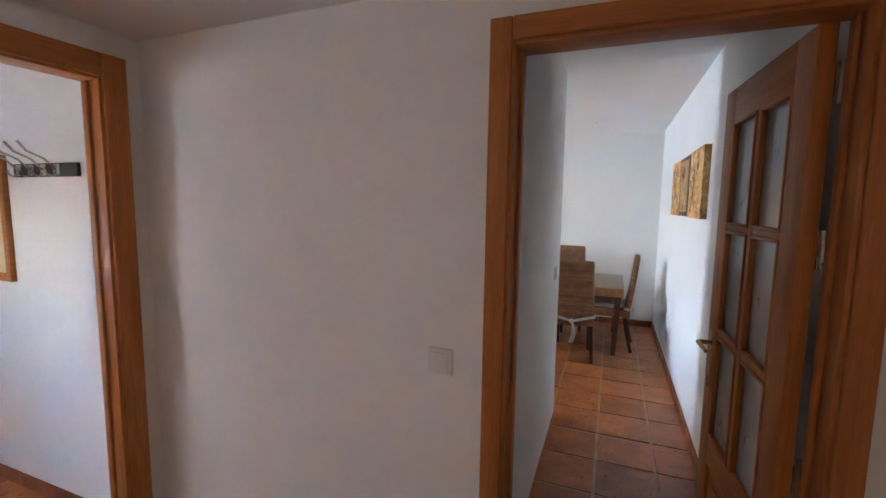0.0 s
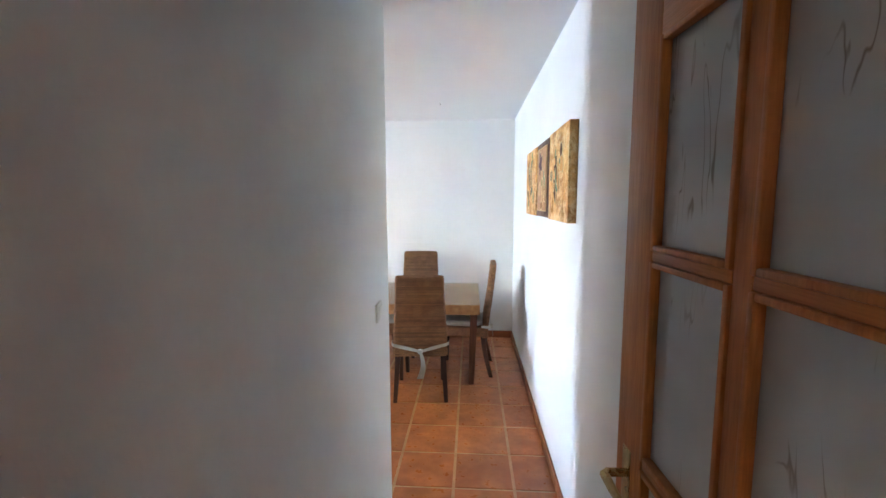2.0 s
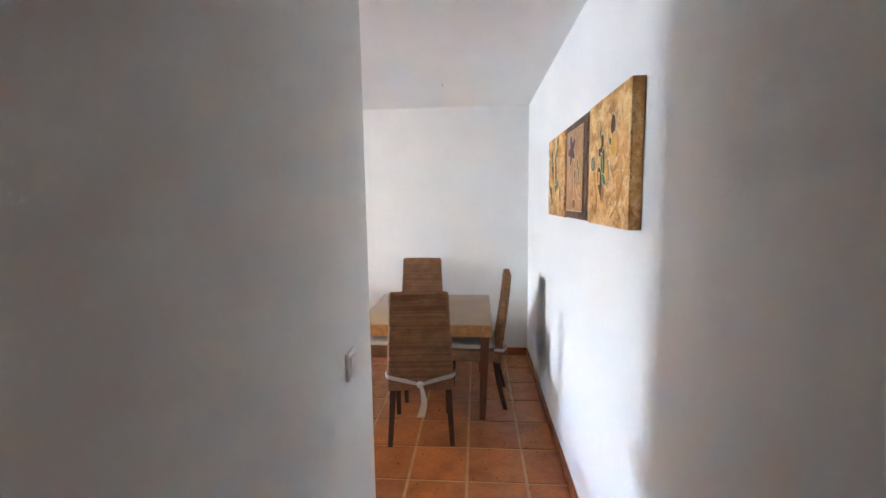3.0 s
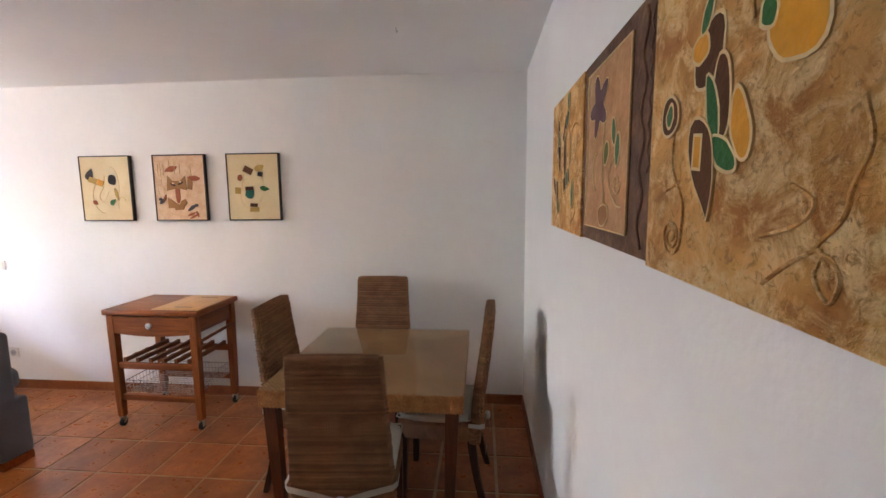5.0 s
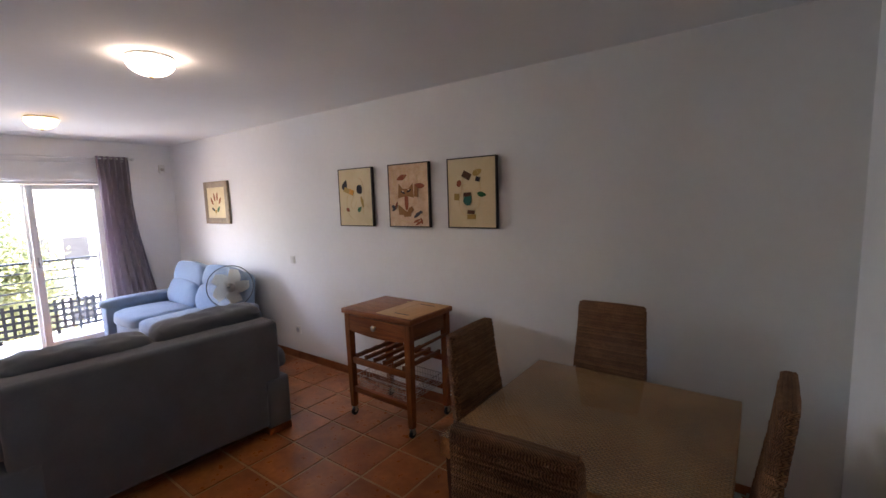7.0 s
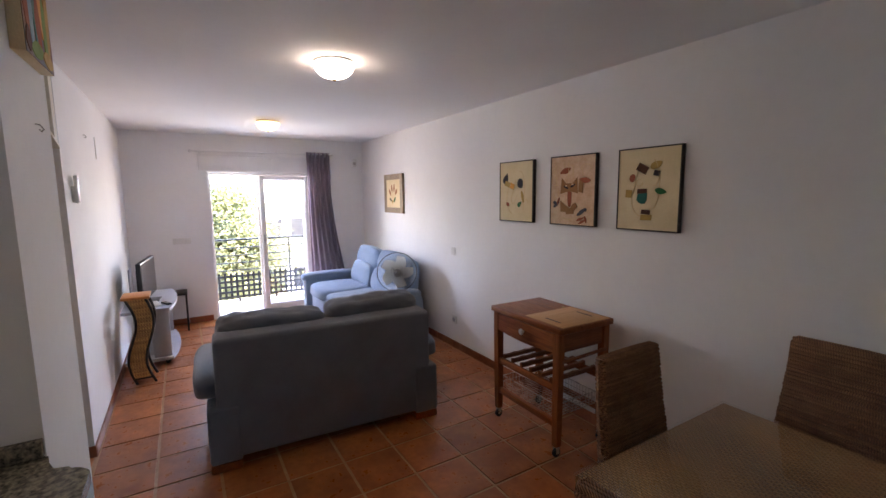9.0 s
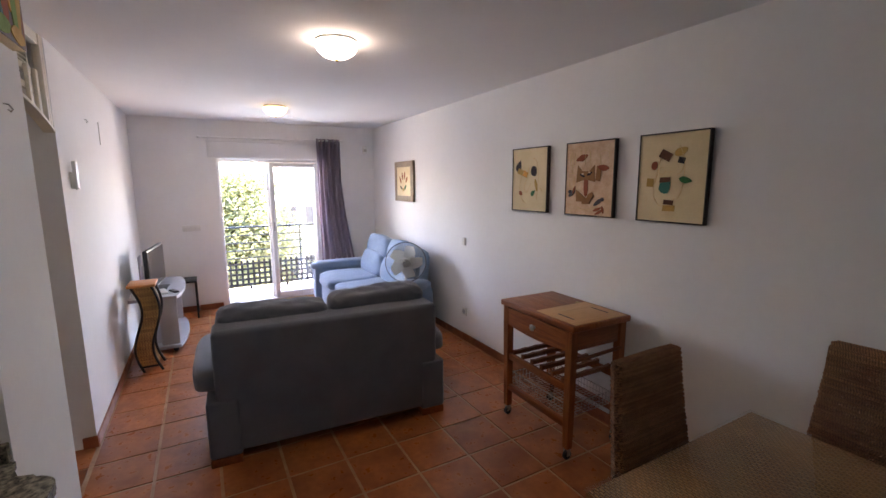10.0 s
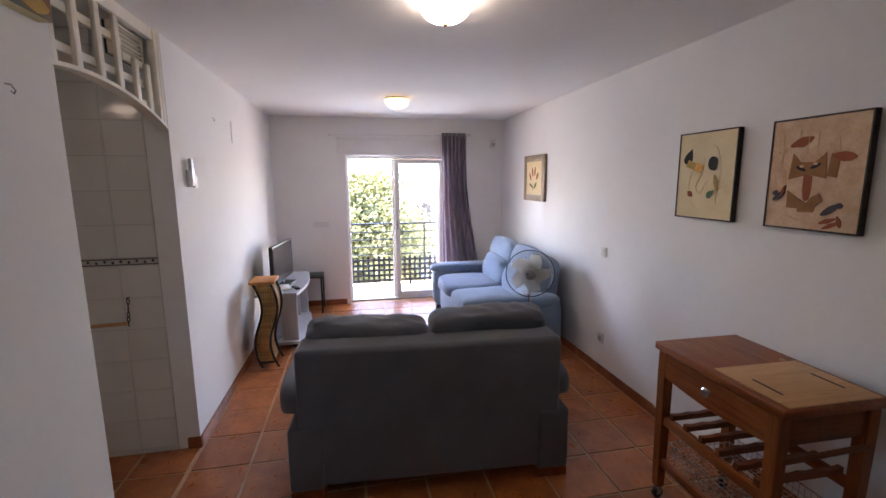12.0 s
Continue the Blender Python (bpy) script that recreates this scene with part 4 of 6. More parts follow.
glass = part("glass_top", solid((-TS - 0.006, -TS - 0.006, 0.6995, TS + 0.006, TS + 0.006, 0.7045), bevel=0.0015), TABLEGLASS, table, "thin clear glass sheet")
glass.visible_shadow = False


def taper(x0, y0, z0, x1, y1, z1, w0, w1, bow=(0, 0)):
    """A square leg from a foot to a head, of widths w0 and w1."""
    bm = bmesh.new()
    rings = []
    for k in range(7):
        s = k / 6
        w = (w0 + (w1 - w0) * s) / 2
        b = math.sin(math.pi * s)
        cx, cy, z = x0 + (x1 - x0) * s + bow[0] * b, y0 + (y1 - y0) * s + bow[1] * b, z0 + (z1 - z0) * s
        rings.append([bm.verts.new((cx + sx * w, cy + sy * w, z)) for sx, sy in ((-1, -1), (1, -1), (1, 1), (-1, 1))])
    for a, b in zip(rings, rings[1:]):
        for q in range(4):
            bm.faces.new((a[q], a[(q + 1) % 4], b[(q + 1) % 4], b[q]))
    bm.faces.new(rings[0][::-1])
    bm.faces.new(rings[-1])
    bmesh.ops.bevel(bm, geom=[e for e in bm.edges if abs(e.verts[0].co.z - e.verts[1].co.z) > 0.01], offset=0.004, segments=2, affect="EDGES")
    return bm


for sx in (-1, 1):
    for sy in (-1, 1):
        part("leg", taper(sx * 0.405, sy * 0.425, 0, sx * 0.425, sy * 0.435, 0.612, 0.042, 0.062), TABLELEG, table)


def rope_back():
    """Coils of twisted seagrass round a tapered board that leans backwards."""
    bm = bmesh.new()
    rng = random.Random(4)
    n = 40
    for k in range(n):
        s = (k + 0.5) / n
        z = 0.355 + 0.643 * s
        hw = 0.203 - 0.033 * s + rng.uniform(-0.0016, 0.0016)
        cy = 0.055 - 0.09 * max(0.0, s - 0.12) + 0.03 * max(0.0, s - 0.6) ** 1.5
        th = 0.021 - 0.004 * s
        r = 0.0087 + rng.uniform(-0.0006, 0.0009)
        pts = []
        for px, py in ((-hw, -th), (-hw * 0.66, -th - 0.002), (-hw * 0.33, -th - 0.003), (0, -th - 0.003), (hw * 0.33, -th - 0.003), (hw * 0.66, -th - 0.002), (hw, -th), (hw + 0.006, 0), (hw, th), (hw * 0.5, th + 0.002), (0, th + 0.003), (-hw * 0.5, th + 0.002), (-hw, th), (-hw - 0.006, 0)):
            pts.append((px, cy + py + rng.uniform(-0.0012, 0.0012), z + rng.uniform(-0.0022, 0.0022)))
        tube(bm, pts, r, 6, True)
    for k, py in enumerate((-0.012, 0.0, 0.012)):
        tube(bm, [(-0.168, 0.055 - 0.0742 + py, 0.992), (-0.06, -0.0192 + py, 0.9955), (0.06, -0.0192 + py, 0.9945), (0.168, -0.0192 + py, 0.992)], 0.0095, 6)
    return bm


def ribbon(pts, width=0.022):
    """A flat tape that stands on edge."""
    bm = bmesh.new()
    prev = None
    for p, w in pts:
        a, b = bm.verts.new((p[0], p[1], p[2] - w / 2)), bm.verts.new((p[0], p[1], p[2] + w / 2))
        if prev:
            bm.faces.new((prev[0], a, b, prev[1]))
        prev = (a, b)
    bmesh.ops.solidify(bm, geom=bm.faces[:], thickness=0.003)
    return bm


def dining_chair(m):
    ob = thing("dining_chair", m, "woven seagrass high-back dining chair with cream tie-on cushion", "chair", "chairs round the table")
    tagged(part("backrest", rope_back(), ROPE, ob), kind="stuff")
    part("back_board", moved(solid((-0.185, -0.014, -0.30, 0.185, 0.014, 0.31), bevel=0.01), pose(0, 0.022, 0.675, 6.2)), ROPE, ob)
    part("seat", cushion(0, 0.245, 0.405, 0.415, 0.42, 0.10, 8), ROPE, ob)
    pad = part("seat_cushion", cushion(0, 0.262, 0.475, 0.41, 0.39, 0.05, 4.5, sag=0.004), CUSHION, ob, "cream cotton cushion")
    bm = bmesh.new()
    tube(bm, [(0.2 * sx, 0.262 + 0.19 * sy, 0.475) for sx, sy in ((-1, -0.9), (-0.96, -0.98), (0.96, -0.98), (1, -0.9), (1, 0.9), (0.96, 0.98), (-0.96, 0.98), (-1, 0.9))], 0.004, 6, True)
    part("piping", bm, CUSHION, pad)
    for sx in (-1, 1):
        part("rear_leg", taper(sx * 0.198, 0.0, 0, sx * 0.175, 0.075, 0.40, 0.030, 0.042, (0, 0.012)), DARKWOOD, ob)
        part("front_leg", taper(sx * 0.18, 0.425, 0, sx * 0.18, 0.415, 0.39, 0.030, 0.042), DARKWOOD, ob)
    band = [((-0.222, 0.085, 0.492), 0.02), ((-0.222, 0.03, 0.488), 0.024), ((-0.205, 0.008, 0.484), 0.026), ((-0.1, 0.004, 0.470), 0.028), ((-0.02, 0.001, 0.458), 0.022), ((0.02, 0.001, 0.458), 0.022), ((0.1, 0.004, 0.472), 0.028), ((0.205, 0.008, 0.488), 0.026), ((0.222, 0.03, 0.492), 0.024), ((0.222, 0.085, 0.496), 0.02)]
    band = [((x, y, z - 0.03 - 0.10 * max(0.0, 0.2 - abs(x))), w) for (x, y, z), w in band]
    tie = part("tie", ribbon(band), RIBBON, ob, "white cotton tie band")
    part("knot", cushion(0.0, -0.004, 0.407, 0.04, 0.03, 0.042, 3.0, 3), RIBBON, tie)
    bm = bmesh.new()
    prev = None
    for k in range(9):
        s = k / 8
        x, y, z = 0.004 + 0.018 * math.sin(s * 3.5), -0.008 - 0.012 * math.sin(s * 5), 0.40 - 0.215 * s
        w = 0.011 + 0.015 * s
        a, b = bm.verts.new((x - w, y, z)), bm.verts.new((x + w, y + 0.006 * math.sin(s * 7), z))
        if prev:
            bm.faces.new((prev[0], prev[1], b, a))
        prev = (a, b)
    bmesh.ops.solidify(bm, geom=bm.faces[:], thickness=0.003)
    part("tie_tail", bm, RIBBON, tie)
    return ob


front = dining_chair(pose(0.668, 5.678, 0, 0, 0, 5.0))
copy_thing(front, pose(0.50, 7.19, 0, 0, 0, 180))
copy_thing(front, pose(0.056, 6.445, 0, 0, 0, -90))
copy_thing(front, pose(1.24, 6.39, 0, 0, 0, 88))

# ---- kitchen trolley ----
cart = thing("kitchen_trolley", pose(-0.985, 7.02, 0, 0, 0, -1.0), "cherry wood kitchen trolley on castors with a cutting board", "trolley")
CW, CD = 0.345, 0.235
part("top", solid((-CW, -CD, 0.80, CW, CD, 0.838), bevel=0.008, seg=3), CART_X, cart)
board = part("cutting_board", solid((0.0, -CD + 0.028, 0.838, CW - 0.012, CD - 0.028, 0.8425), bevel=0.0015), BOARD, cart, "pale beech cutting board insert")
# finger slots as dark strips on the board, their shade put into the colour
for y in (-0.14, 0.14):
    part("finger_slot", solid((0.12, y - 0.006, 0.8425, 0.25, y + 0.006, 0.8432)), DARKWOOD, board, smooth=False)
part("board_catch", disc(bmesh.new(), (-0.02, 0.16, 0.838), (0, 0, 1), [(0.014, 0), (0.014, 0.002), (0.008, 0.004)], 14), BRASS, cart)
for sx in (-1, 1):
    for sy in (-1, 1):
        leg = part("leg", taper(sx * 0.293, sy * 0.197, 0.075, sx * 0.298, sy * 0.2, 0.80, 0.042, 0.05), CART_V, cart)
        cx, cy = sx * 0.293, sy * 0.197
        castor = part("castor", disc(bmesh.new(), (cx - 0.011, cy, 0.028), (1, 0, 0), [(0.022, 0), (0.028, 0.003), (0.028, 0.019), (0.022, 0.022)], 18), BLACK, cart)
        part("fork", solid((cx - 0.016, cy - 0.012, 0.026, cx - 0.013, cy + 0.012, 0.07), (cx + 0.013, cy - 0.012, 0.026, cx + 0.016, cy + 0.012, 0.07), (cx - 0.016, cy - 0.014, 0.066, cx + 0.016, cy + 0.014, 0.075)), STEEL, castor)
bm = bmesh.new()
prev = None
for k in range(17):
    x = -0.272 + 0.544 * k / 16
    zb = 0.675 - 0.018 * math.sin(math.pi * k / 16)
    ring = [bm.verts.new((x, y, z)) for y, z in ((-0.222, zb), (-0.222, 0.792), (-0.2, 0.792), (-0.2, zb))]
    if prev:
        for q in range(4):
            bm.faces.new((prev[q], prev[(q + 1) % 4], ring[(q + 1) % 4], ring[q]))
    else:
        bm.faces.new(ring[::-1])
    prev = ring
bm.faces.new(prev)
drawer = part("drawer", bm, CART_X, cart)
part("knob", disc(bmesh.new(), (0, -0.222, 0.735), (0, -1, 0), [(0.009, 0), (0.008, 0.012), (0.02, 0.018), (0.021, 0.024), (0.013, 0.031)], 18), STEEL, drawer, "round polished steel knob")
part("side_apron", solid((-0.31, -0.17, 0.675, -0.29, 0.17, 0.798), bevel=0.003), CART_Y, cart)
part("side_apron", solid((0.29, -0.17, 0.675, 0.31, 0.17, 0.798), bevel=0.003), CART_Y, cart)
part("back_apron", solid((-0.27, 0.19, 0.675, 0.27, 0.21, 0.798), bevel=0.003), CART_X, cart)
part("towel_bar", tubes(([(0.318, -0.19, 0.62), (0.318, 0.19, 0.635)], 0.011)), CART_Y, cart)
for sy in (-1, 1):
    part("rack_rail", solid((-0.272, sy * 0.2 - 0.012, 0.42, 0.272, sy * 0.2 + 0.012, 0.465), bevel=0.003), CART_X, cart)
    part("low_rail", solid((-0.272, sy * 0.2 - 0.012, 0.195, 0.272, sy * 0.2 + 0.012, 0.235), bevel=0.003), CART_X, cart)
for k in range(6):
    x = -0.235 + 0.094 * k
    bm = bmesh.new()
    prev = None
    for q in range(25):
        s = q / 24
        y = -0.2 + 0.4 * s
        dip = 0.005 * abs(math.sin(math.pi * 4 * s))
        ring = [bm.verts.new((x + a, y, z)) for a, z in ((-0.011, 0.466), (0.011, 0.466), (0.011, 0.496 - dip), (-0.011, 0.496 - dip))]
        if prev:
            for e in range(4):
                bm.faces.new((prev[e], prev[(e + 1) % 4], ring[(e + 1) % 4], ring[e]))
        else:
            bm.faces.new(ring[::-1])
        prev = ring
    bm.faces.new(prev)
    part("rack_slat", bm, CART_Y, cart)
basket = part("wire_basket", tubes(*[([(-0.262, y, 0.24), (0.262, y, 0.24)], 0.0016) for y in [-0.18 + 0.03 * k for k in range(13)]],
                                   *[([(x, -0.18, 0.325), (x, -0.18, 0.242), (x, 0.18, 0.242), (x, 0.18, 0.325)], 0.0016) for x in [-0.26 + 0.026 * k for k in range(21)]],
                                   *[([(-0.262, y, 0.325), (-0.262, y, 0.24)], 0.0016) for y in [-0.15 + 0.03 * k for k in range(11)]],
                                   *[([(0.262, y, 0.325), (0.262, y, 0.24)], 0.0016) for y in [-0.15 + 0.03 * k for k in range(11)]], seg=5), STEEL, cart, "chromed wire basket")
bm = bmesh.new()
for z, r in ((0.325, 0.0035), (0.283, 0.002)):
    tube(bm, [(-0.262, -0.18, z), (0.262, -0.18, z), (0.262, 0.18, z), (-0.262, 0.18, z)], r, 6, True)
part("basket_rim", bm, STEEL, basket)

# ---- sofas ----
sofa = thing("sofa", pose(-1.585, 5.705, 0, 0, 0, -3.6), "grey-blue fabric two-seat sofa seen from behind", "sofa", "sofas")
# local: back outer face at x=0, seats towards -x, width along y
part("back", solid((-0.22, -0.695, 0.065, 0.0, 0.695, 0.812), bevel=0.03, seg=4), SOFA, sofa)
part("base", solid((-0.88, -0.568, 0.065, -0.222, 0.568, 0.40), bevel=0.02, seg=3), SOFA, sofa)
for s in (-1, 1):
    a, b = sorted((s * 0.57, s * 0.748))
    arm = part("arm", solid((-0.90, a, 0.05, 0.008, b, 0.405), bevel=0.022, seg=3), SOFA, sofa)
    part("arm_pad", cushion(-0.49, s * 0.708, 0.485, 0.82, 0.235, 0.16, 4.0, 8, 0.006), SOFA, arm)
    part("seat_cushion", cushion(-0.57, s * 0.29, 0.47, 0.66, 0.575, 0.16, 5, 7, 0.006), SOFA, sofa)
    pillow = moved(rumpled(0.20, 0.67, 0.45, 11 + s), pose(-0.285, s * 0.345, 0.672 + 0.012 * s, 2 * s, 9, 0))
    part("back_cushion", pillow, SOFA, sofa)
    for x in (-0.075, -0.80):
        part("foot", solid((x - 0.075, s * 0.66 - 0.085, 0, x + 0.075, s * 0.66 + 0.085, 0.05), bevel=0.006), CART_X, sofa)
part("zip_pull", tubes(([(-0.25, -0.79, 0.47), (-0.25, -0.792, 0.43)], 0.004)), BLACK, sofa)

sofa2 = thing("sofa", pose(-4.0, 7.25, 0, 0, 0, -90), "grey-blue fabric reclining two-seat sofa against the wall, blue daylight painted in", "sofa", "sofas")
# local: back at x=0 against the wall, seats towards x>0
part("back", moved(cushion(0, 0, 0, 0.15, 1.5, 0.66, 8, 8), pose(0.10, 0, 0.56, 0, -8, 0)), SOFA_DAYLIT, sofa2)
part("base", cushion(0.52, 0, 0.22, 0.82, 1.5, 0.32, 10, 6), SOFA_DAYLIT, sofa2)
for s in (-1, 1):
    part("arm", cushion(0.52, s * 0.845, 0.30, 0.90, 0.20, 0.50, 8, 7), SOFA_DAYLIT, sofa2)
    part("arm_roll", cushion(0.54, s * 0.845, 0.535, 0.93, 0.235, 0.125, 3.4, 7), SOFA_DAYLIT, sofa2)
    part("seat_cushion", cushion(0.60, s * 0.37, 0.41, 0.72, 0.73, 0.17, 4.5, 8, 0.01), SOFA_DAYLIT, sofa2)
    low = part("back_cushion", moved(cushion(0, 0, 0, 0.2, 0.72, 0.34, 3.6, 8, 0.015), pose(0.27, s * 0.37, 0.585, 0, -16, 0)), SOFA_DAYLIT, sofa2)
    part("head_cushion", moved(cushion(0, 0, 0, 0.17, 0.72, 0.32, 3.6, 8, 0.015), pose(0.185, s * 0.37, 0.80, 0, -14, 0)), SOFA_DAYLIT, low)
    for x in (0.15, 0.9):
        part("foot", solid((x - 0.04, s * 0.8 - 0.04, 0, x + 0.04, s * 0.8 + 0.04, 0.07), bevel=0.005), BLACK, sofa2)

# ---- pedestal fan ----
fan = thing("pedestal_fan", pose(-2.95, 6.80, 0, 0, 0, 68), "white and grey pedestal fan with a wire guard", "fan")
# local: blows along -y
part("foot", disc(bmesh.new(), (0, 0.08, 0), (0, 0, 1), [(0.19, 0), (0.19, 0.02), (0.12, 0.045), (0.03, 0.06)], 32), PLASTIC, fan)
part("pole", tubes(([(0, 0.08, 0.05), (0, 0.08, 0.74)], 0.014)), STEEL, fan)
part("motor", disc(bmesh.new(), (0, 0.14, 0.838), (0, -1, 0), [(0.04, 0), (0.068, 0.02), (0.07, 0.08), (0.05, 0.11)], 22), PLASTIC, fan)
blades = part("blade_hub", disc(bmesh.new(), (0, 0.02, 0.838), (0, -1, 0), [(0.045, 0), (0.045, 0.02), (0.03, 0.032)], 20), PLASTIC, fan)
for k in range(5):
    bm = bmesh.new()
    rows = []
    for q in range(7):
        s = q / 6
        r = 0.035 + 0.135 * s
        w = 0.022 + 0.040 * math.sin(math.pi * min(1.0, 0.25 + 0.62 * s))
        a0 = 0.35 * s
        rows.append([bm.verts.new((r * math.cos(a0) - u * w * math.sin(a0), 0.012 - 0.018 * u, r * math.sin(a0) + u * w * math.cos(a0))) for u in (-1, -0.33, 0.33, 1)])
    for a, b in zip(rows, rows[1:]):
        for q in range(3):
            bm.faces.new((a[q], a[q + 1], b[q + 1], b[q]))
    bmesh.ops.solidify(bm, geom=bm.faces[:], thickness=0.003)
    moved(bm, Matrix.Translation((0, 0, 0.838)) @ Matrix.Rotation(2 * math.pi * k / 5 + 0.3, 4, "Y"))
    part("blade", bm, PLASTIC, blades)
bm = bmesh.new()
R = 0.205
for k in range(64):
    a = 2 * math.pi * k / 64
    c, s = math.cos(a), math.sin(a)
    tube(bm, [(0.035 * c, -0.055, 0.838 + 0.035 * s), (0.12 * c, -0.052, 0.838 + 0.12 * s), (0.19 * c, -0.035, 0.838 + 0.19 * s), (R * c, -0.005, 0.838 + R * s), (0.19 * c, 0.06, 0.838 + 0.19 * s), (0.07 * c, 0.085, 0.838 + 0.07 * s)], 0.0011, 4)
guard = part("guard", bm, STEEL, fan, "fine grey wire guard")
bm = bmesh.new()
tube(bm, [(R * math.cos(a), -0.005, 0.838 + R * math.sin(a)) for a in [2 * math.pi * q / 48 for q in range(48)]], 0.0038, 6, True)
part("guard_rim", bm, IRON, guard)
part("badge", disc(bmesh.new(), (0, -0.055, 0.838), (0, -1, 0), [(0.042, 0), (0.042, 0.006), (0.036, 0.01)], 24), STEEL, guard)

# ---- television corner ----
stand = thing("tv_stand", pose(-4.25, 4.60, 0), "silver-grey laminate television stand with open shelves", "tv stand")


def bowed(z0, z1, x0=-0.58, x1=0.46, y0=-0.24, y1=0.15, bow=0.06):
    bm = bmesh.new()
    pts = [(x0, y0)] + [(x0 + (x1 - x0) * k / 12, y1 + bow * math.sin(math.pi * k / 12) ** 0.8) for k in range(13)] + [(x1, y0)]
    lo = [bm.verts.new((x, y, z0)) for x, y in pts]
    hi = [bm.verts.new((x, y, z1)) for x, y in pts]
    bm.faces.new(lo)
    bm.faces.new(hi[::-1])
    for k in range(len(pts)):
        bm.faces.new((lo[k], lo[(k + 1) % len(pts)], hi[(k + 1) % len(pts)], hi[k]))
    return bm


part("top", bowed(0.54, 0.57), SILVERBOARD, stand)
part("bottom_shelf", bowed(0.05, 0.078), SILVERBOARD, stand)
for x0 in (0.40, -0.54):
    part("side_panel", solid((x0, -0.01, 0.0785, x0 + 0.02, 0.14, 0.5395), bevel=0.002), SILVERBOARD, stand)
for x0 in (0.30, -0.44):
    part("inner_panel", solid((x0, -0.16, 0.0785, x0 + 0.018, 0.06, 0.5395), bevel=0.002), SILVERBOARD, stand)
for x in (-0.52, 0.4):
    for y in (-0.18, 0.1):
        part("castor", disc(bmesh.new(), (x - 0.01, y, 0.024), (1, 0, 0), [(0.02, 0), (0.024, 0.003), (0.024, 0.017), (0.02, 0.02)], 14), BLACK, stand)
tv = thing("television", pose(-4.22, 4.57, 0.57, 0, 0, 174.0), "slim black flat-screen television on its stand", "television")
# local: screen faces -y
part("foot", solid((-0.14, -0.09, 0, 0.14, 0.09, 0.012), bevel=0.005), BLACK, tv)
part("neck", solid((-0.03, 0.0, 0.012, 0.03, 0.03, 0.08), bevel=0.003), BLACK, tv)
case = part("case", solid((-0.36, -0.012, 0.045, 0.36, 0.03, 0.44), bevel=0.008), BLACK, tv)
part("screen", solid((-0.345, -0.0145, 0.062, 0.345, -0.0122, 0.425)), SCREEN, case, "dark glossy screen", smooth=False)
part("rear_shell", solid((-0.22, 0.03, 0.09, 0.22, 0.06, 0.36), bevel=0.012), BLACK, case)
remote = thing("remote_control", pose(-3.98, 4.72, 0.57, 0, 0, 25), "small black remote control on the stand", "remote control")
part("body", solid((-0.07, -0.022, 0, 0.07, 0.022, 0.018), bevel=0.006), BLACK, remote)
part("buttons", solid(*[(-0.05 + 0.02 * a, -0.013 + 0.012 * b, 0.018, -0.04 + 0.02 * a, -0.006 + 0.012 * b, 0.0195) for a in range(5) for b in range(3)]), STEEL, remote, smooth=False)
box_set = thing("set_top_box", pose(-3.99, 4.60, 0.57, 0, 0, 12), "flat white set-top box on the stand", "set-top box")
part("case", solid((-0.1, -0.06, 0, 0.1, 0.06, 0.022), bevel=0.005), PLASTIC, box_set)
part("front_strip", solid((-0.09, 0.06, 0.006, 0.09, 0.0615, 0.016)), BLACK, box_set, smooth=False)

rack = thing("wicker_rack", pose(-3.40, 4.53, 0), "wavy wicker media rack with dark metal edges", "rack")


def wave(z):
    s = z / 0.76
    return 0.018 - 0.046 * math.sin(2 * math.pi * s) - 0.028 * s


bm = bmesh.new()
n = 46
for k in range(n):
    z = 0.05 + 0.71 * k / (n - 1)
    hw = 0.062 - 0.006 * math.sin(math.pi * z / 0.76) + 0.014 * max(0, z / 0.76 - 0.7)
    tube(bm, [(0.0, wave(z) - hw, z), (0.004, wave(z), z), (0.0, wave(z) + hw, z)], 0.0085, 6)
part("wicker_face", bm, WICKER, rack)
bm = bmesh.new()
prev = None
for k in range(25):
    z = 0.05 + 0.71 * k / 24
    hw = 0.056
    ring = [bm.verts.new(p) for p in ((-0.006, wave(z) - hw, z), (-0.006, wave(z) + hw, z), (-0.22, wave(z) + hw, z), (-0.22, wave(z) - hw, z))]
    if prev:
        for q in range(4):
            bm.faces.new((prev[q], prev[(q + 1) % 4], ring[(q + 1) % 4], ring[q]))
    else:
        bm.faces.new(ring[::-1])
    prev = ring
bm.faces.new(prev)
part("wicker_body", bm, WICKER, rack)
for sy in (-1, 1):
    for x in (0.004, -0.224):
        part("metal_edge", tubes(([(x, wave(z) + sy * (0.069 - 0.006 * math.sin(math.pi * z / 0.76) + 0.014 * max(0, z / 0.76 - 0.7)), max(z, 0.0)) for z in [0.76 * q / 24 for q in range(25)]], 0.0105)), IRON, rack, "dark wrought iron edge")
part("foot_bar", tubes(([(0.006, wave(0.05) - 0.068, 0.05), (0.006, wave(0.05) + 0.068, 0.05)], 0.008)), IRON, rack)
part("wood_top", solid((-0.235, wave(0.76) - 0.105, 0.76, 0.02, wave(0.76) + 0.105, 0.785), bevel=0.006), DOOR_Y, rack)

cover = thing("wall_cover", pose(-5.03, Y_S, 0.67, *FACE_N), "flat pale grey plastic cover on the wall", "wall cover")
part("sheet", solid((-0.1, -0.14, 0, 0.1, 0.14, 0.014), bevel=0.004), SILVERBOARD, cover)

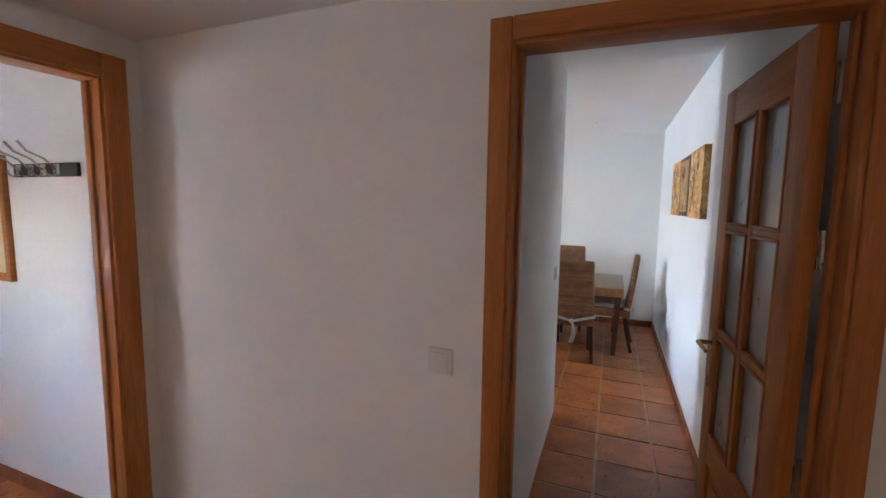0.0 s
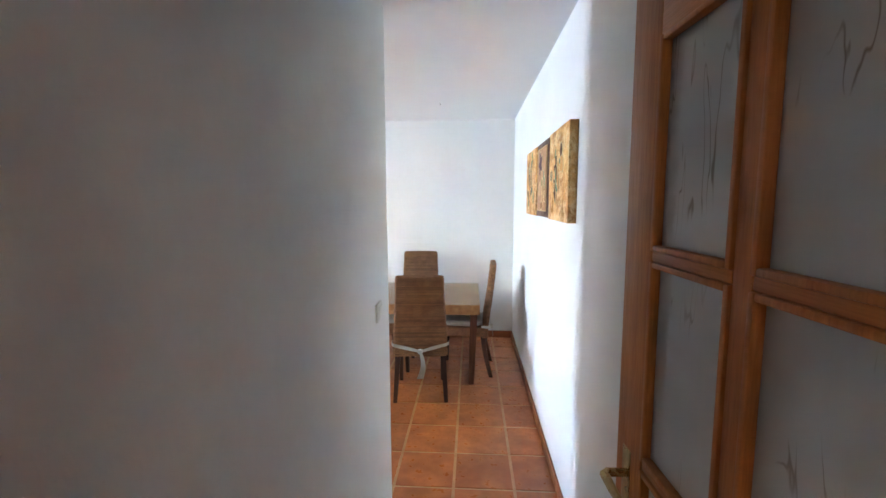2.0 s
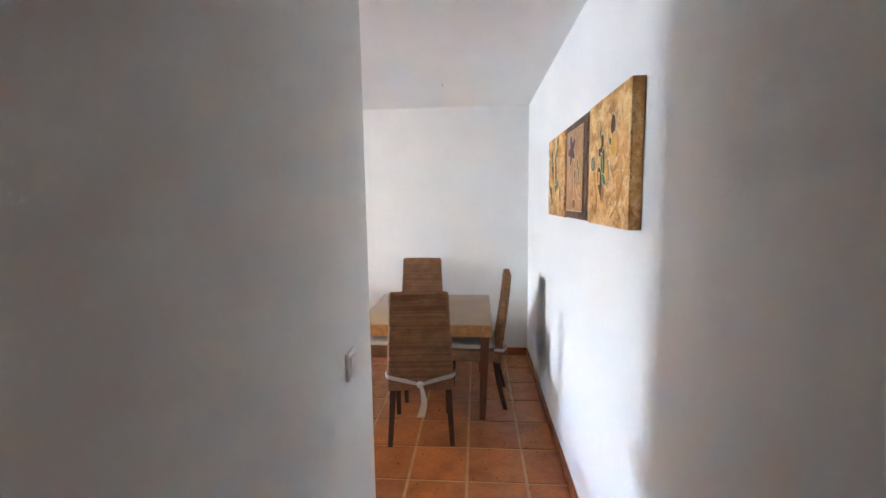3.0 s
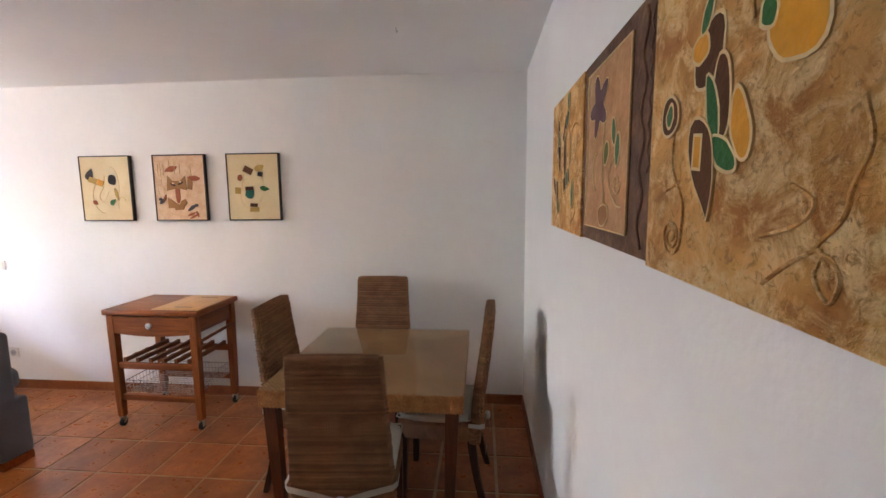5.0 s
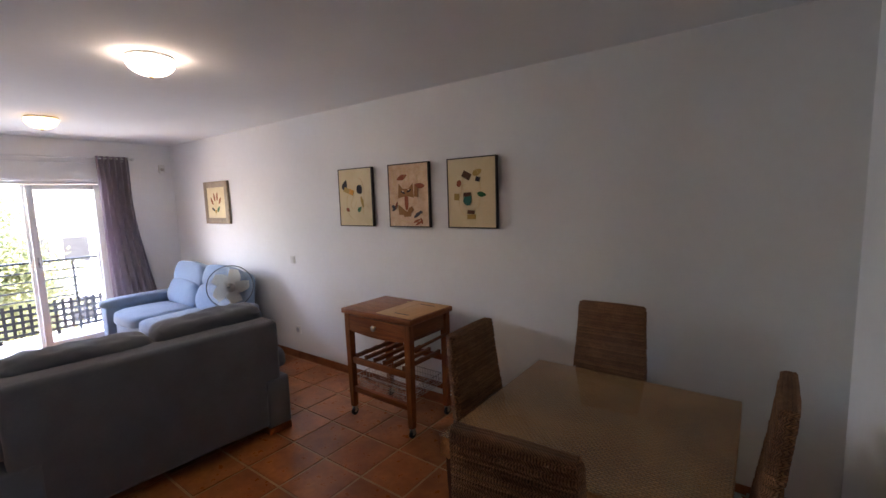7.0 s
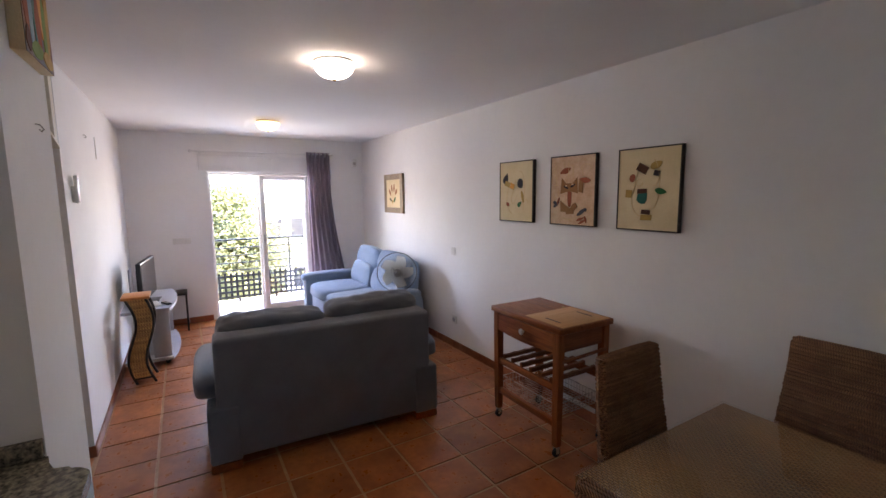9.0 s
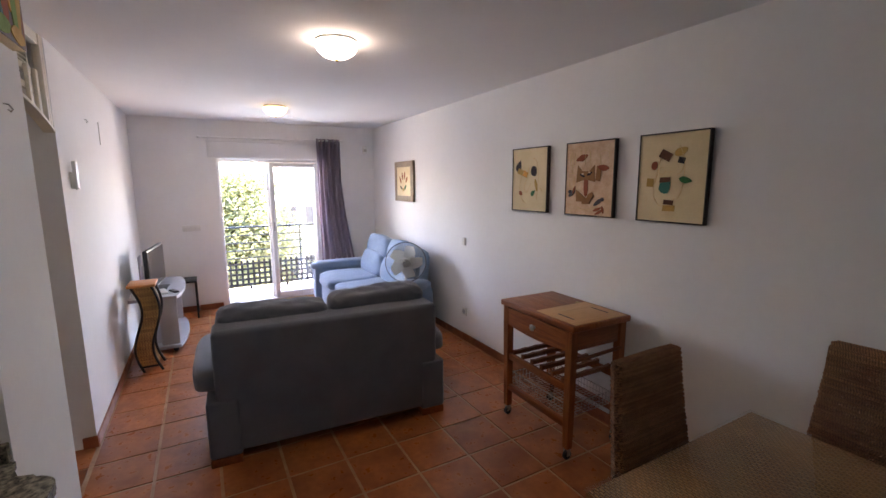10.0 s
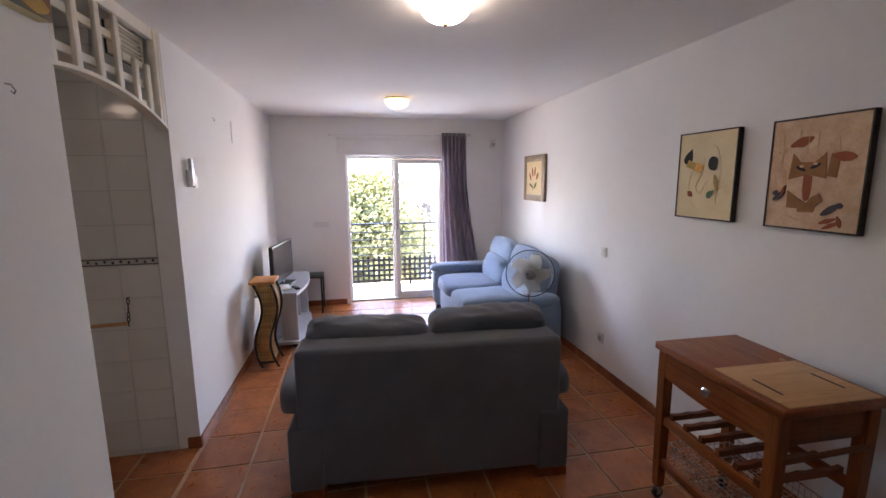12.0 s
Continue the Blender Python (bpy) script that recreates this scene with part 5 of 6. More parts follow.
side = thing("side_table", pose(-5.10, 4.74, 0), "small dark metal side table beside the stand", "side table")
part("top", solid((-0.165, -0.165, 0.45, 0.165, 0.165, 0.468), bevel=0.004), IRON, side)
for sx in (-1, 1):
    for sy in (-1, 1):
        part("leg", solid((sx * 0.15 - 0.010, sy * 0.15 - 0.010, 0, sx * 0.15 + 0.010, sy * 0.15 + 0.010, 0.45)), IRON, side, smooth=False)
for sy in (-1, 1):
    part("brace", solid((-0.14, sy * 0.15 - 0.010, 0.2, 0.14, sy * 0.15 + 0.010, 0.216)), IRON, side, smooth=False)


# ---- pictures ----
def paint(name, colour, rough=0.7):
    m = surface(name, colour, tuple(c * 0.85 for c in colour), rough=rough, scale=14, fine=90, fine_mix=0.15, bump=0.35, bump_scale=120)
    m.node_tree.nodes["Principled BSDF"].inputs["Specular IOR Level"].default_value = 0.25
    return m


P_BROWN, P_DARK = paint("umber_paint", (0.135, 0.046, 0.016)), paint("dark_umber_paint", (0.035, 0.022, 0.022))
P_OCHRE, P_ORANGE = paint("ochre_paint", (0.55, 0.33, 0.09)), paint("orange_paint", (0.84, 0.35, 0.03), 0.4)
P_GREEN, P_TEAL = paint("green_paint", (0.012, 0.14, 0.03), 0.4), paint("teal_paint", (0.01, 0.16, 0.12), 0.4)
P_RUST, P_TAN = paint("rust_paint", (0.40, 0.105, 0.042)), paint("tan_paint", (0.38, 0.17, 0.06))
P_LEAFOLD = paint("olive_paint", (0.14, 0.16, 0.04))
P_LINE, P_VIOLET = paint("pale_relief_line", (0.86, 0.62, 0.33)), paint("violet_paint", (0.17, 0.085, 0.095))
P_GREY, P_REDLEAF = paint("slate_paint", (0.09, 0.08, 0.09)), paint("red_leaf_paint", (0.42, 0.11, 0.045))
CANVAS_CREAM = surface("cream_canvas", (0.82, 0.67, 0.42), (0.77, 0.61, 0.36), rough=0.8, scale=6, fine=150, fine_mix=0.15, bump=0.4, bump_scale=220)
CANVAS_PINK = surface("pink_cream_canvas", (0.82, 0.60, 0.41), (0.70, 0.43, 0.26), rough=0.8, scale=14, fine=70, fine_mix=0.2, bump=0.8, bump_scale=120)
FRAME_DARK = wood("dark_picture_frame", (0.05, 0.032, 0.024), (0.028, 0.018, 0.014), "z")
FRAME_TAN = wood("weathered_picture_frame", (0.36, 0.26, 0.17), (0.26, 0.18, 0.115), "z", coat=0.0)
OCHRE_RELIEF, ot, ob_ = nodes_of("ochre_plaster_relief")
ov = coords(ot)
on = node(ot, "ShaderNodeTexNoise", Scale=17.0, Detail=9.0, Roughness=0.72, Distortion=0.7)
on2 = node(ot, "ShaderNodeTexNoise", Scale=70.0, Detail=6.0, Roughness=0.7, Distortion=1.2)
on3 = node(ot, "ShaderNodeTexNoise", Scale=6.0, Detail=4.0, Distortion=1.0)
for n in (on, on2, on3):
    ot.links.new(ov, n.inputs["Vector"])
oc = mixed(ot, ramp(ot, on3.outputs[0], 0.40, 0.62), (0.58, 0.225, 0.058), (0.92, 0.50, 0.17))
oc = mixed(ot, ramp(ot, on.outputs[0], 0.47, 0.60, 0.0, 0.9), oc, (0.99, 0.70, 0.34))
oc = mixed(ot, ramp(ot, on2.outputs[0], 0.54, 0.64, 0.0, 0.6), oc, (0.38, 0.13, 0.03))
ot.links.new(oc, ob_.inputs["Base Color"])
ob_.inputs["Roughness"].default_value = 0.6
ob_.inputs["Specular IOR Level"].default_value = 0.25
oh = ot.nodes.new("ShaderNodeMath")
oh.operation = "ADD"
ot.links.new(on.outputs[0], oh.inputs[0])
ot.links.new(ramp(ot, on2.outputs[0], 0.0, 1.0, 0.0, 0.6), oh.inputs[1])
obp = node(ot, "ShaderNodeBump", Strength=0.9, Distance=0.012)
ot.links.new(oh.outputs[0], obp.inputs["Height"])
ot.links.new(obp.outputs[0], ob_.inputs["Normal"])
UMBER_RELIEF = surface("umber_plaster_relief", (0.23, 0.098, 0.045), (0.12, 0.048, 0.023), rough=0.6, scale=12, fine=60, fine_mix=0.4, bump=0.9, bump_scale=60)
TAN_RELIEF = surface("tan_plaster_relief", (0.64, 0.33, 0.145), (0.48, 0.225, 0.09), rough=0.6, scale=10, fine=60, fine_mix=0.3, bump=0.8, bump_scale=60)


def shape(kind, u, v, w, h, rot, W, Hh, depth=0.0025, z0=0.0):
    """A painted patch: local x right, y up, on z0; u, v from the top left corner."""
    pts = []
    if kind == "o":
        pts = [(0.5 * w * math.cos(a), 0.5 * h * math.sin(a)) for a in [2 * math.pi * k / 22 for k in range(22)]]
    elif kind == "q":
        pts = [(-0.5 * w, -0.45 * h), (0.46 * w, -0.5 * h), (0.5 * w, 0.44 * h), (-0.44 * w, 0.5 * h)]
    elif kind == "l":
        pts = [(0.5 * w * math.cos(a), 0.5 * h * math.sin(a) * abs(math.sin(a)) ** 0.6) for a in [2 * math.pi * k / 20 for k in range(20)]]
    elif kind == "d":
        pts = [(0.5 * w * math.sin(a) * math.sin(a / 2) ** 1.3, 0.5 * h * math.cos(a)) for a in [2 * math.pi * (k + 0.5) / 22 for k in range(22)]]
    elif kind == "u":
        pts = [(-0.5 * w, 0.5 * h), (-0.48 * w, -0.1 * h), (-0.3 * w, -0.42 * h), (0, -0.5 * h), (0.3 * w, -0.42 * h), (0.48 * w, -0.1 * h), (0.5 * w, 0.5 * h)]
    elif kind == "m":
        pts = [(-0.5 * w, -0.5 * h), (-0.5 * w, 0.5 * h), (-0.22 * w, 0.12 * h), (0.2 * w, 0.12 * h), (0.5 * w, 0.5 * h), (0.5 * w, -0.5 * h), (0.14 * w, -0.42 * h), (-0.14 * w, -0.42 * h)]
    elif kind == "w":
        pts = [(-0.5 * w, 0.5 * h), (-0.5 * w, -0.3 * h), (-0.2 * w, -0.34 * h), (-0.18 * w, -0.5 * h), (0.28 * w, -0.48 * h), (0.3 * w, -0.2 * h), (0.5 * w, 0.1 * h), (0.42 * w, 0.46 * h), (0.2 * w, 0.3 * h), (0.05 * w, -0.05 * h), (-0.2 * w, 0.16 * h)]
    elif kind == "c":
        out = [(0.5 * w * math.cos(a), 0.5 * h * math.sin(a)) for a in [math.pi * k / 12 for k in range(13)]]
        pts = out + [(0.24 * w * math.cos(a), 0.22 * h * math.sin(a)) for a in [math.pi * (12 - k) / 12 for k in range(13)]]
    elif kind == "s":
        pts = [(0.5 * w * (0.75 + 0.25 * math.sin(5 * a)) * math.cos(a), 0.5 * h * (0.75 + 0.25 * math.sin(5 * a)) * math.sin(a)) for a in [2 * math.pi * k / 40 for k in range(40)]]
    if kind != "q":
        pts = [(x * f, y * f) for x, y, f in [(x, y, 1 + 0.22 * noise.noise(Vector((x / w * 2.1 + u * 31, y / h * 2.1 + v * 17, 0.5)))) for x, y in pts]]
    c, s = math.cos(radians(rot)), math.sin(radians(rot))
    cx, cy = -W / 2 + u * W, Hh / 2 - v * Hh
    pts = [(cx + c * x - s * y, cy + s * x + c * y) for x, y in pts]
    bm = bmesh.new()
    lo = [bm.verts.new((x, y, z0)) for x, y in pts]
    hi = [bm.verts.new((x, y, z0 + depth)) for x, y in pts]
    bm.faces.new(hi)
    bm.faces.new(lo[::-1])
    for k in range(len(pts)):
        bm.faces.new((lo[k], lo[(k + 1) % len(pts)], hi[(k + 1) % len(pts)], hi[k]))
    return bm


def eased(uv, n=6):
    """A smooth curve through a few points."""
    if len(uv) < 3 or len(uv) > 16:
        return uv
    pts = [uv[0]] + list(uv) + [uv[-1]]
    out = []
    for a, b, c, d in zip(pts, pts[1:], pts[2:], pts[3:]):
        for k in range(n):
            s = k / n
            out.append(tuple(0.5 * (2 * b[i] + (c[i] - a[i]) * s + (2 * a[i] - 5 * b[i] + 4 * c[i] - d[i]) * s * s + (3 * b[i] - a[i] - 3 * c[i] + d[i]) * s ** 3) for i in (0, 1)))
    return out + [uv[-1]]


def line(uv, W, Hh, r, z0):
    return tubes(([(-W / 2 + u * W, Hh / 2 - v * Hh, z0 + r * 0.3) for u, v in uv], r), seg=6)


def curve(cu, cv, ru, rv, a0, a1, n=18, shrink=0.0):
    return [(cu + ru * (1 - shrink * k / n) * math.cos(radians(a0 + (a1 - a0) * k / n)), cv + rv * (1 - shrink * k / n) * math.sin(radians(a0 + (a1 - a0) * k / n))) for k in range(n + 1)]


def picture(m, W, Hh, label, field, frame_mat, wide, depth, patches, lines):
    ob = thing("framed_picture", m, label, "picture", "pictures on the wall")
    x, y = W / 2, Hh / 2
    part("frame", solid((-x, -y, 0, -x + wide, y, depth), (x - wide, -y, 0, x, y, depth), (-x + wide, -y, 0, x - wide, -y + wide, depth), (-x + wide, y - wide, 0, x - wide, y, depth), bevel=0.002), frame_mat, ob)
    zf = depth - 0.004
    canvas = part("canvas", solid((-x + wide, -y + wide, 0.002, x - wide, y - wide, zf)), field, ob, smooth=False)
    for k, (kind, u, v, w, h, rot, mat) in enumerate(patches):
        part("painted_patch", shape(kind, u, v, w, h, rot, W, Hh, 0.0015 + 0.0002 * k, zf), mat, canvas, smooth=False)
    for uv in lines:
        part("relief_line", line(eased(uv), W, Hh, 0.0018, zf), P_LINE, canvas)
    return ob


def on_north(x0, x1, z0, z1):
    return pose((x0 + x1) / 2, Y_N, (z0 + z1) / 2, 90, 0, 0), x1 - x0, z1 - z0


picture(*on_north(-1.897, -1.478, 1.405, 1.905), "cream abstract picture with a black drop and ochre bar", CANVAS_CREAM, FRAME_DARK, 0.008, 0.032,
        [("d", 0.20, 0.27, 0.09, 0.10, -25, P_DARK), ("q", 0.31, 0.39, 0.13, 0.045, -18, P_OCHRE), ("q", 0.39, 0.405, 0.055, 0.044, -18, P_ORANGE), ("o", 0.63, 0.37, 0.07, 0.078, 5, P_DARK), ("l", 0.70, 0.58, 0.03, 0.10, 10, P_OCHRE), ("l", 0.26, 0.71, 0.045, 0.035, -40, P_RUST), ("d", 0.62, 0.70, 0.05, 0.06, -50, P_GREEN)],
        [curve(0.45, 0.62, 0.22, 0.26, 90, 250), curve(0.62, 0.45, 0.14, 0.28, -100, 90), [(0.48, 0.3), (0.46, 0.45), (0.36, 0.62), (0.44, 0.7), (0.55, 0.55)], curve(0.8, 0.75, 0.08, 0.12, 150, 330)])
picture(*on_north(-1.29, -0.872, 1.405, 1.905), "pinkish relief picture with brown fox-like shapes", CANVAS_PINK, FRAME_DARK, 0.008, 0.032,
        [("l", 0.355, 0.215, 0.045, 0.10, -72, P_RUST), ("m", 0.445, 0.42, 0.155, 0.115, 0, P_TAN), ("l", 0.37, 0.45, 0.018, 0.05, 65, P_DARK), ("l", 0.52, 0.43, 0.018, 0.05, -65, P_DARK), ("o", 0.375, 0.43, 0.02, 0.012, 0, CANVAS_PINK), ("o", 0.515, 0.41, 0.02, 0.012, 0, CANVAS_PINK), ("u", 0.455, 0.62, 0.036, 0.11, 0, P_RUST), ("w", 0.45, 0.745, 0.15, 0.09, 0, P_TAN), ("q", 0.70, 0.43, 0.04, 0.10, -4, P_TAN), ("l", 0.79, 0.36, 0.04, 0.09, 82, P_RUST),
         ("l", 0.72, 0.80, 0.028, 0.09, -58, P_GREY), ("o", 0.80, 0.765, 0.026, 0.022, 0, P_GREY), ("l", 0.70, 0.90, 0.02, 0.07, -70, P_REDLEAF), ("l", 0.74, 0.935, 0.02, 0.08, -62, P_REDLEAF), ("l", 0.81, 0.90, 0.018, 0.05, 20, P_REDLEAF), ("l", 0.15, 0.70, 0.026, 0.07, -50, P_GREY), ("o", 0.11, 0.67, 0.024, 0.024, 0, P_GREY), ("l", 0.20, 0.65, 0.015, 0.06, -20, P_RUST)],
        [[(0.1, 0.14), (0.1, 0.3), (0.2, 0.3), (0.2, 0.14)], [(0.14, 0.12), (0.15, 0.42)], [(0.08, 0.42), (0.2, 0.42)], [(0.32, 0.1), (0.32, 0.17)], [(0.42, 0.1), (0.42, 0.32)], [(0.52, 0.14), (0.52, 0.30)], curve(0.80, 0.2, 0.1, 0.06, 180, 380), [(0.72, 0.2), (0.74, 0.33)], [(0.08, 0.5), (0.1, 0.6), (0.2, 0.58), (0.18, 0.48)], curve(0.45, 0.86, 0.18, 0.05, 20, 160)])
picture(*on_north(-0.70, -0.29, 1.405, 1.905), "cream abstract picture with a teal cup shape", CANVAS_CREAM, FRAME_DARK, 0.008, 0.032,
        [("q", 0.41, 0.25, 0.075, 0.05, -25, P_BROWN), ("l", 0.62, 0.22, 0.075, 0.05, 25, P_OCHRE), ("o", 0.25, 0.36, 0.036, 0.05, 0, P_RUST), ("q", 0.64, 0.31, 0.04, 0.034, -10, P_DARK), ("q", 0.20, 0.55, 0.045, 0.05, 0, P_OCHRE), ("q", 0.42, 0.52, 0.066, 0.03, 3, P_BROWN), ("u", 0.42, 0.61, 0.066, 0.066, 0, P_TEAL), ("l", 0.70, 0.52, 0.08, 0.035, -15, P_GREEN), ("q", 0.49, 0.77, 0.06, 0.028, -2, P_BROWN), ("q", 0.50, 0.835, 0.075, 0.035, 2, P_OCHRE)],
        [curve(0.42, 0.62, 0.17, 0.2, 30, 230), curve(0.54, 0.45, 0.15, 0.32, -70, 60), [(0.34, 0.28), (0.3, 0.42), (0.28, 0.55)], [(0.68, 0.35), (0.64, 0.44), (0.58, 0.46)], curve(0.37, 0.42, 0.05, 0.04, 0, 300)])
picture(*on_north(-4.418, -3.856, 1.403, 1.908), "small flower picture in a wide weathered frame", CANVAS_CREAM, FRAME_TAN, 0.07, 0.03,
        [("l", 0.33, 0.47, 0.036, 0.10, 32, P_REDLEAF), ("l", 0.44, 0.37, 0.036, 0.11, 10, P_RUST), ("l", 0.56, 0.36, 0.036, 0.11, -8, P_REDLEAF), ("l", 0.67, 0.45, 0.036, 0.10, -32, P_RUST), ("l", 0.37, 0.66, 0.03, 0.08, 58, P_DARK), ("l", 0.58, 0.66, 0.036, 0.09, -42, P_GREEN), ("o", 0.47, 0.71, 0.035, 0.04, 0, P_OCHRE)],
        [[(0.46, 0.8), (0.45, 0.65), (0.4, 0.5)], [(0.46, 0.8), (0.5, 0.6), (0.5, 0.42)], [(0.46, 0.8), (0.54, 0.64), (0.62, 0.48)]])


def relief_panel(y0, y1, z0, z1, deep, field, label, patches, lines, extra=None):
    """A thick canvas on the east wall; u runs away from the far corner, towards smaller y."""
    W, Hh = y1 - y0, z1 - z0
    ob = thing("relief_panel", pose(X_E, (y0 + y1) / 2, (z0 + z1) / 2, *FACE_W), label, "relief picture", "triptych on the wall")
    part("block", solid((-W / 2, -Hh / 2, 0, W / 2, Hh / 2, deep), bevel=0.003), field, ob)
    if extra:
        extra(ob, W, Hh, deep)
        deep += 0.003
    for k, (kind, u, v, w, h, rot, mat) in enumerate(patches):
        lift = 0.0012 + 0.00022 * k
        rim = part("patch_rim", shape(kind, u, v, w + 0.009, h + 0.009, rot, W, Hh, lift, deep), P_LINE, ob, smooth=False)
        part("painted_patch", shape(kind, u, v, w, h, rot, W, Hh, 0.0002, deep + lift), mat, rim, smooth=False)
    for uv in lines:
        part("relief_line", line(eased(uv), W, Hh, 0.0022, deep), field if extra is None else P_LINE, ob)
    return ob


def inset(ob, W, Hh, deep):
    u0, u1, v0, v1 = 0.106, 0.755, 0.08, 0.92
    part("inner_field", solid(((u0 - 0.5) * W, (0.5 - v1) * Hh, deep, (u1 - 0.5) * W, (0.5 - v0) * Hh, deep + 0.003), bevel=0.0012), TAN_RELIEF, ob)
    part("field_edge", line([(u0, v0), (u1, v0), (u1, v1), (u0, v1), (u0, v0)], W, Hh, 0.0026, deep + 0.003), P_LINE, ob)
    part("ridge", line([(0.88 + 0.022 * math.sin(k * 1.1), 0.04 + 0.92 * k / 24) for k in range(25)], W, Hh, 0.0032, deep), UMBER_RELIEF, ob)
    part("ridge", line([(0.94 + 0.012 * math.sin(k * 1.7 + 1), 0.06 + 0.6 * k / 24) for k in range(25)], W, Hh, 0.0022, deep), UMBER_RELIEF, ob)


relief_panel(5.447, 5.955, 1.455, 1.912, 0.035, OCHRE_RELIEF, "ochre relief panel with dark leaf streaks",
             [("l", 0.30, 0.36, 0.045, 0.19, 10, P_DARK), ("q", 0.30, 0.30, 0.018, 0.05, 6, P_GREEN), ("q", 0.50, 0.26, 0.035, 0.09, -35, P_BROWN), ("q", 0.58, 0.19, 0.03, 0.05, -30, P_GREEN), ("q", 0.50, 0.35, 0.025, 0.08, -28, P_ORANGE), ("l", 0.52, 0.46, 0.04, 0.15, 4, P_BROWN), ("l", 0.66, 0.42, 0.03, 0.10, 8, P_ORANGE),
              ("q", 0.58, 0.63, 0.10, 0.045, 24, P_BROWN), ("q", 0.60, 0.62, 0.03, 0.045, 10, P_GREEN), ("q", 0.40, 0.69, 0.025, 0.055, 4, P_ORANGE), ("l", 0.17, 0.66, 0.03, 0.07, 30, P_BROWN), ("q", 0.28, 0.72, 0.03, 0.09, 10, P_BROWN), ("l", 0.31, 0.82, 0.03, 0.05, -10, P_GREEN), ("l", 0.78, 0.73, 0.028, 0.08, 0, P_GREEN), ("l", 0.62, 0.08, 0.024, 0.05, 0, P_GREEN)],
             [curve(0.2, 0.45, 0.1, 0.2, 0, 200), [(0.8, 0.75), (0.86, 0.85), (0.75, 0.92)], [(0.72, 0.3), (0.82, 0.27), (0.9, 0.3)]])
relief_panel(4.937, 5.445, 1.458, 1.915, 0.030, UMBER_RELIEF, "umber relief panel with a tan inner field",
             [("s", 0.31, 0.29, 0.17, 0.15, 20, P_VIOLET), ("l", 0.56, 0.45, 0.024, 0.06, 14, P_GREEN), ("l", 0.62, 0.54, 0.03, 0.065, -6, P_GREEN), ("l", 0.46, 0.54, 0.036, 0.05, -15, P_LEAFOLD), ("o", 0.44, 0.845, 0.075, 0.05, 0, P_TAN)],
             [[(0.42, 0.38), (0.40, 0.58), (0.45, 0.79)], curve(0.62, 0.69, 0.05, 0.06, 0, 420, 24, 0.7), [(0.58, 0.56), (0.5, 0.66), (0.6, 0.78), (0.70, 0.80)], curve(0.3, 0.62, 0.06, 0.1, 100, 260)], inset)
relief_panel(4.455, 4.935, 1.455, 1.912, 0.04, OCHRE_RELIEF, "large ochre relief panel with orange and green pods",
             [("l", 0.365, 0.365, 0.062, 0.085, -28, P_BROWN), ("o", 0.325, 0.342, 0.036, 0.032, 20, P_ORANGE), ("l", 0.35, 0.262, 0.02, 0.05, -25, P_GREEN), ("o", 0.655, 0.25, 0.05, 0.07, 8, P_BROWN), ("o", 0.685, 0.40, 0.07, 0.078, 12, P_ORANGE), ("l", 0.60, 0.36, 0.022, 0.03, 30, P_GREEN),
              ("o", 0.445, 0.50, 0.034, 0.095, 8, P_BROWN), ("l", 0.405, 0.525, 0.026, 0.10, 16, P_GREEN), ("l", 0.465, 0.635, 0.028, 0.06, 52, P_GREEN), ("o", 0.53, 0.58, 0.032, 0.072, 14, P_ORANGE), ("o", 0.165, 0.495, 0.052, 0.05, 35, P_BROWN), ("l", 0.165, 0.495, 0.02, 0.028, -10, P_GREEN), ("d", 0.375, 0.67, 0.082, 0.13, 196, P_BROWN), ("q", 0.345, 0.622, 0.016, 0.04, 0, P_ORANGE)],
             [curve(0.205, 0.87, 0.06, 0.06, 0, 900, 60, 0.9), [(0.19, 0.55), (0.185, 0.64), (0.22, 0.70), (0.27, 0.77), (0.265, 0.87)], [(0.14, 0.73), (0.24, 0.70)],
              [(0.84, 0.58), (0.862, 0.66), (0.835, 0.73), (0.825, 0.78), (0.775, 0.835), (0.81, 0.855), (0.83, 0.89), (0.81, 0.93), (0.775, 0.89), (0.785, 0.84), (0.72, 0.87), (0.64, 0.93)], [(0.70, 0.72), (0.76, 0.755), (0.72, 0.80), (0.62, 0.83)], curve(0.62, 0.30, 0.08, 0.10, 150, 260)])

pier_pic = thing("box_canvas", pose(-0.757, 4.545, 2.225, *FACE_N), "thick abstract canvas in teal, rust and umber", "picture")
part("stretcher", solid((-0.157, -0.17, 0, 0.157, 0.17, 0.034), bevel=0.002), CANVAS_CREAM, pier_pic)
DAUB = surface("daubed_canvas", (0.10, 0.13, 0.11), (0.30, 0.12, 0.05), rough=0.6, scale=11, fine=40, fine_mix=0.5, bump=0.8, bump_scale=60, lo=0.4, hi=0.6)
face = part("canvas_face", solid((-0.156, -0.169, 0.034, 0.156, 0.169, 0.036)), DAUB, pier_pic, smooth=False)
P_SKY, P_LIME = paint("sky_blue_paint", (0.30, 0.45, 0.50)), paint("lime_paint", (0.22, 0.34, 0.08))
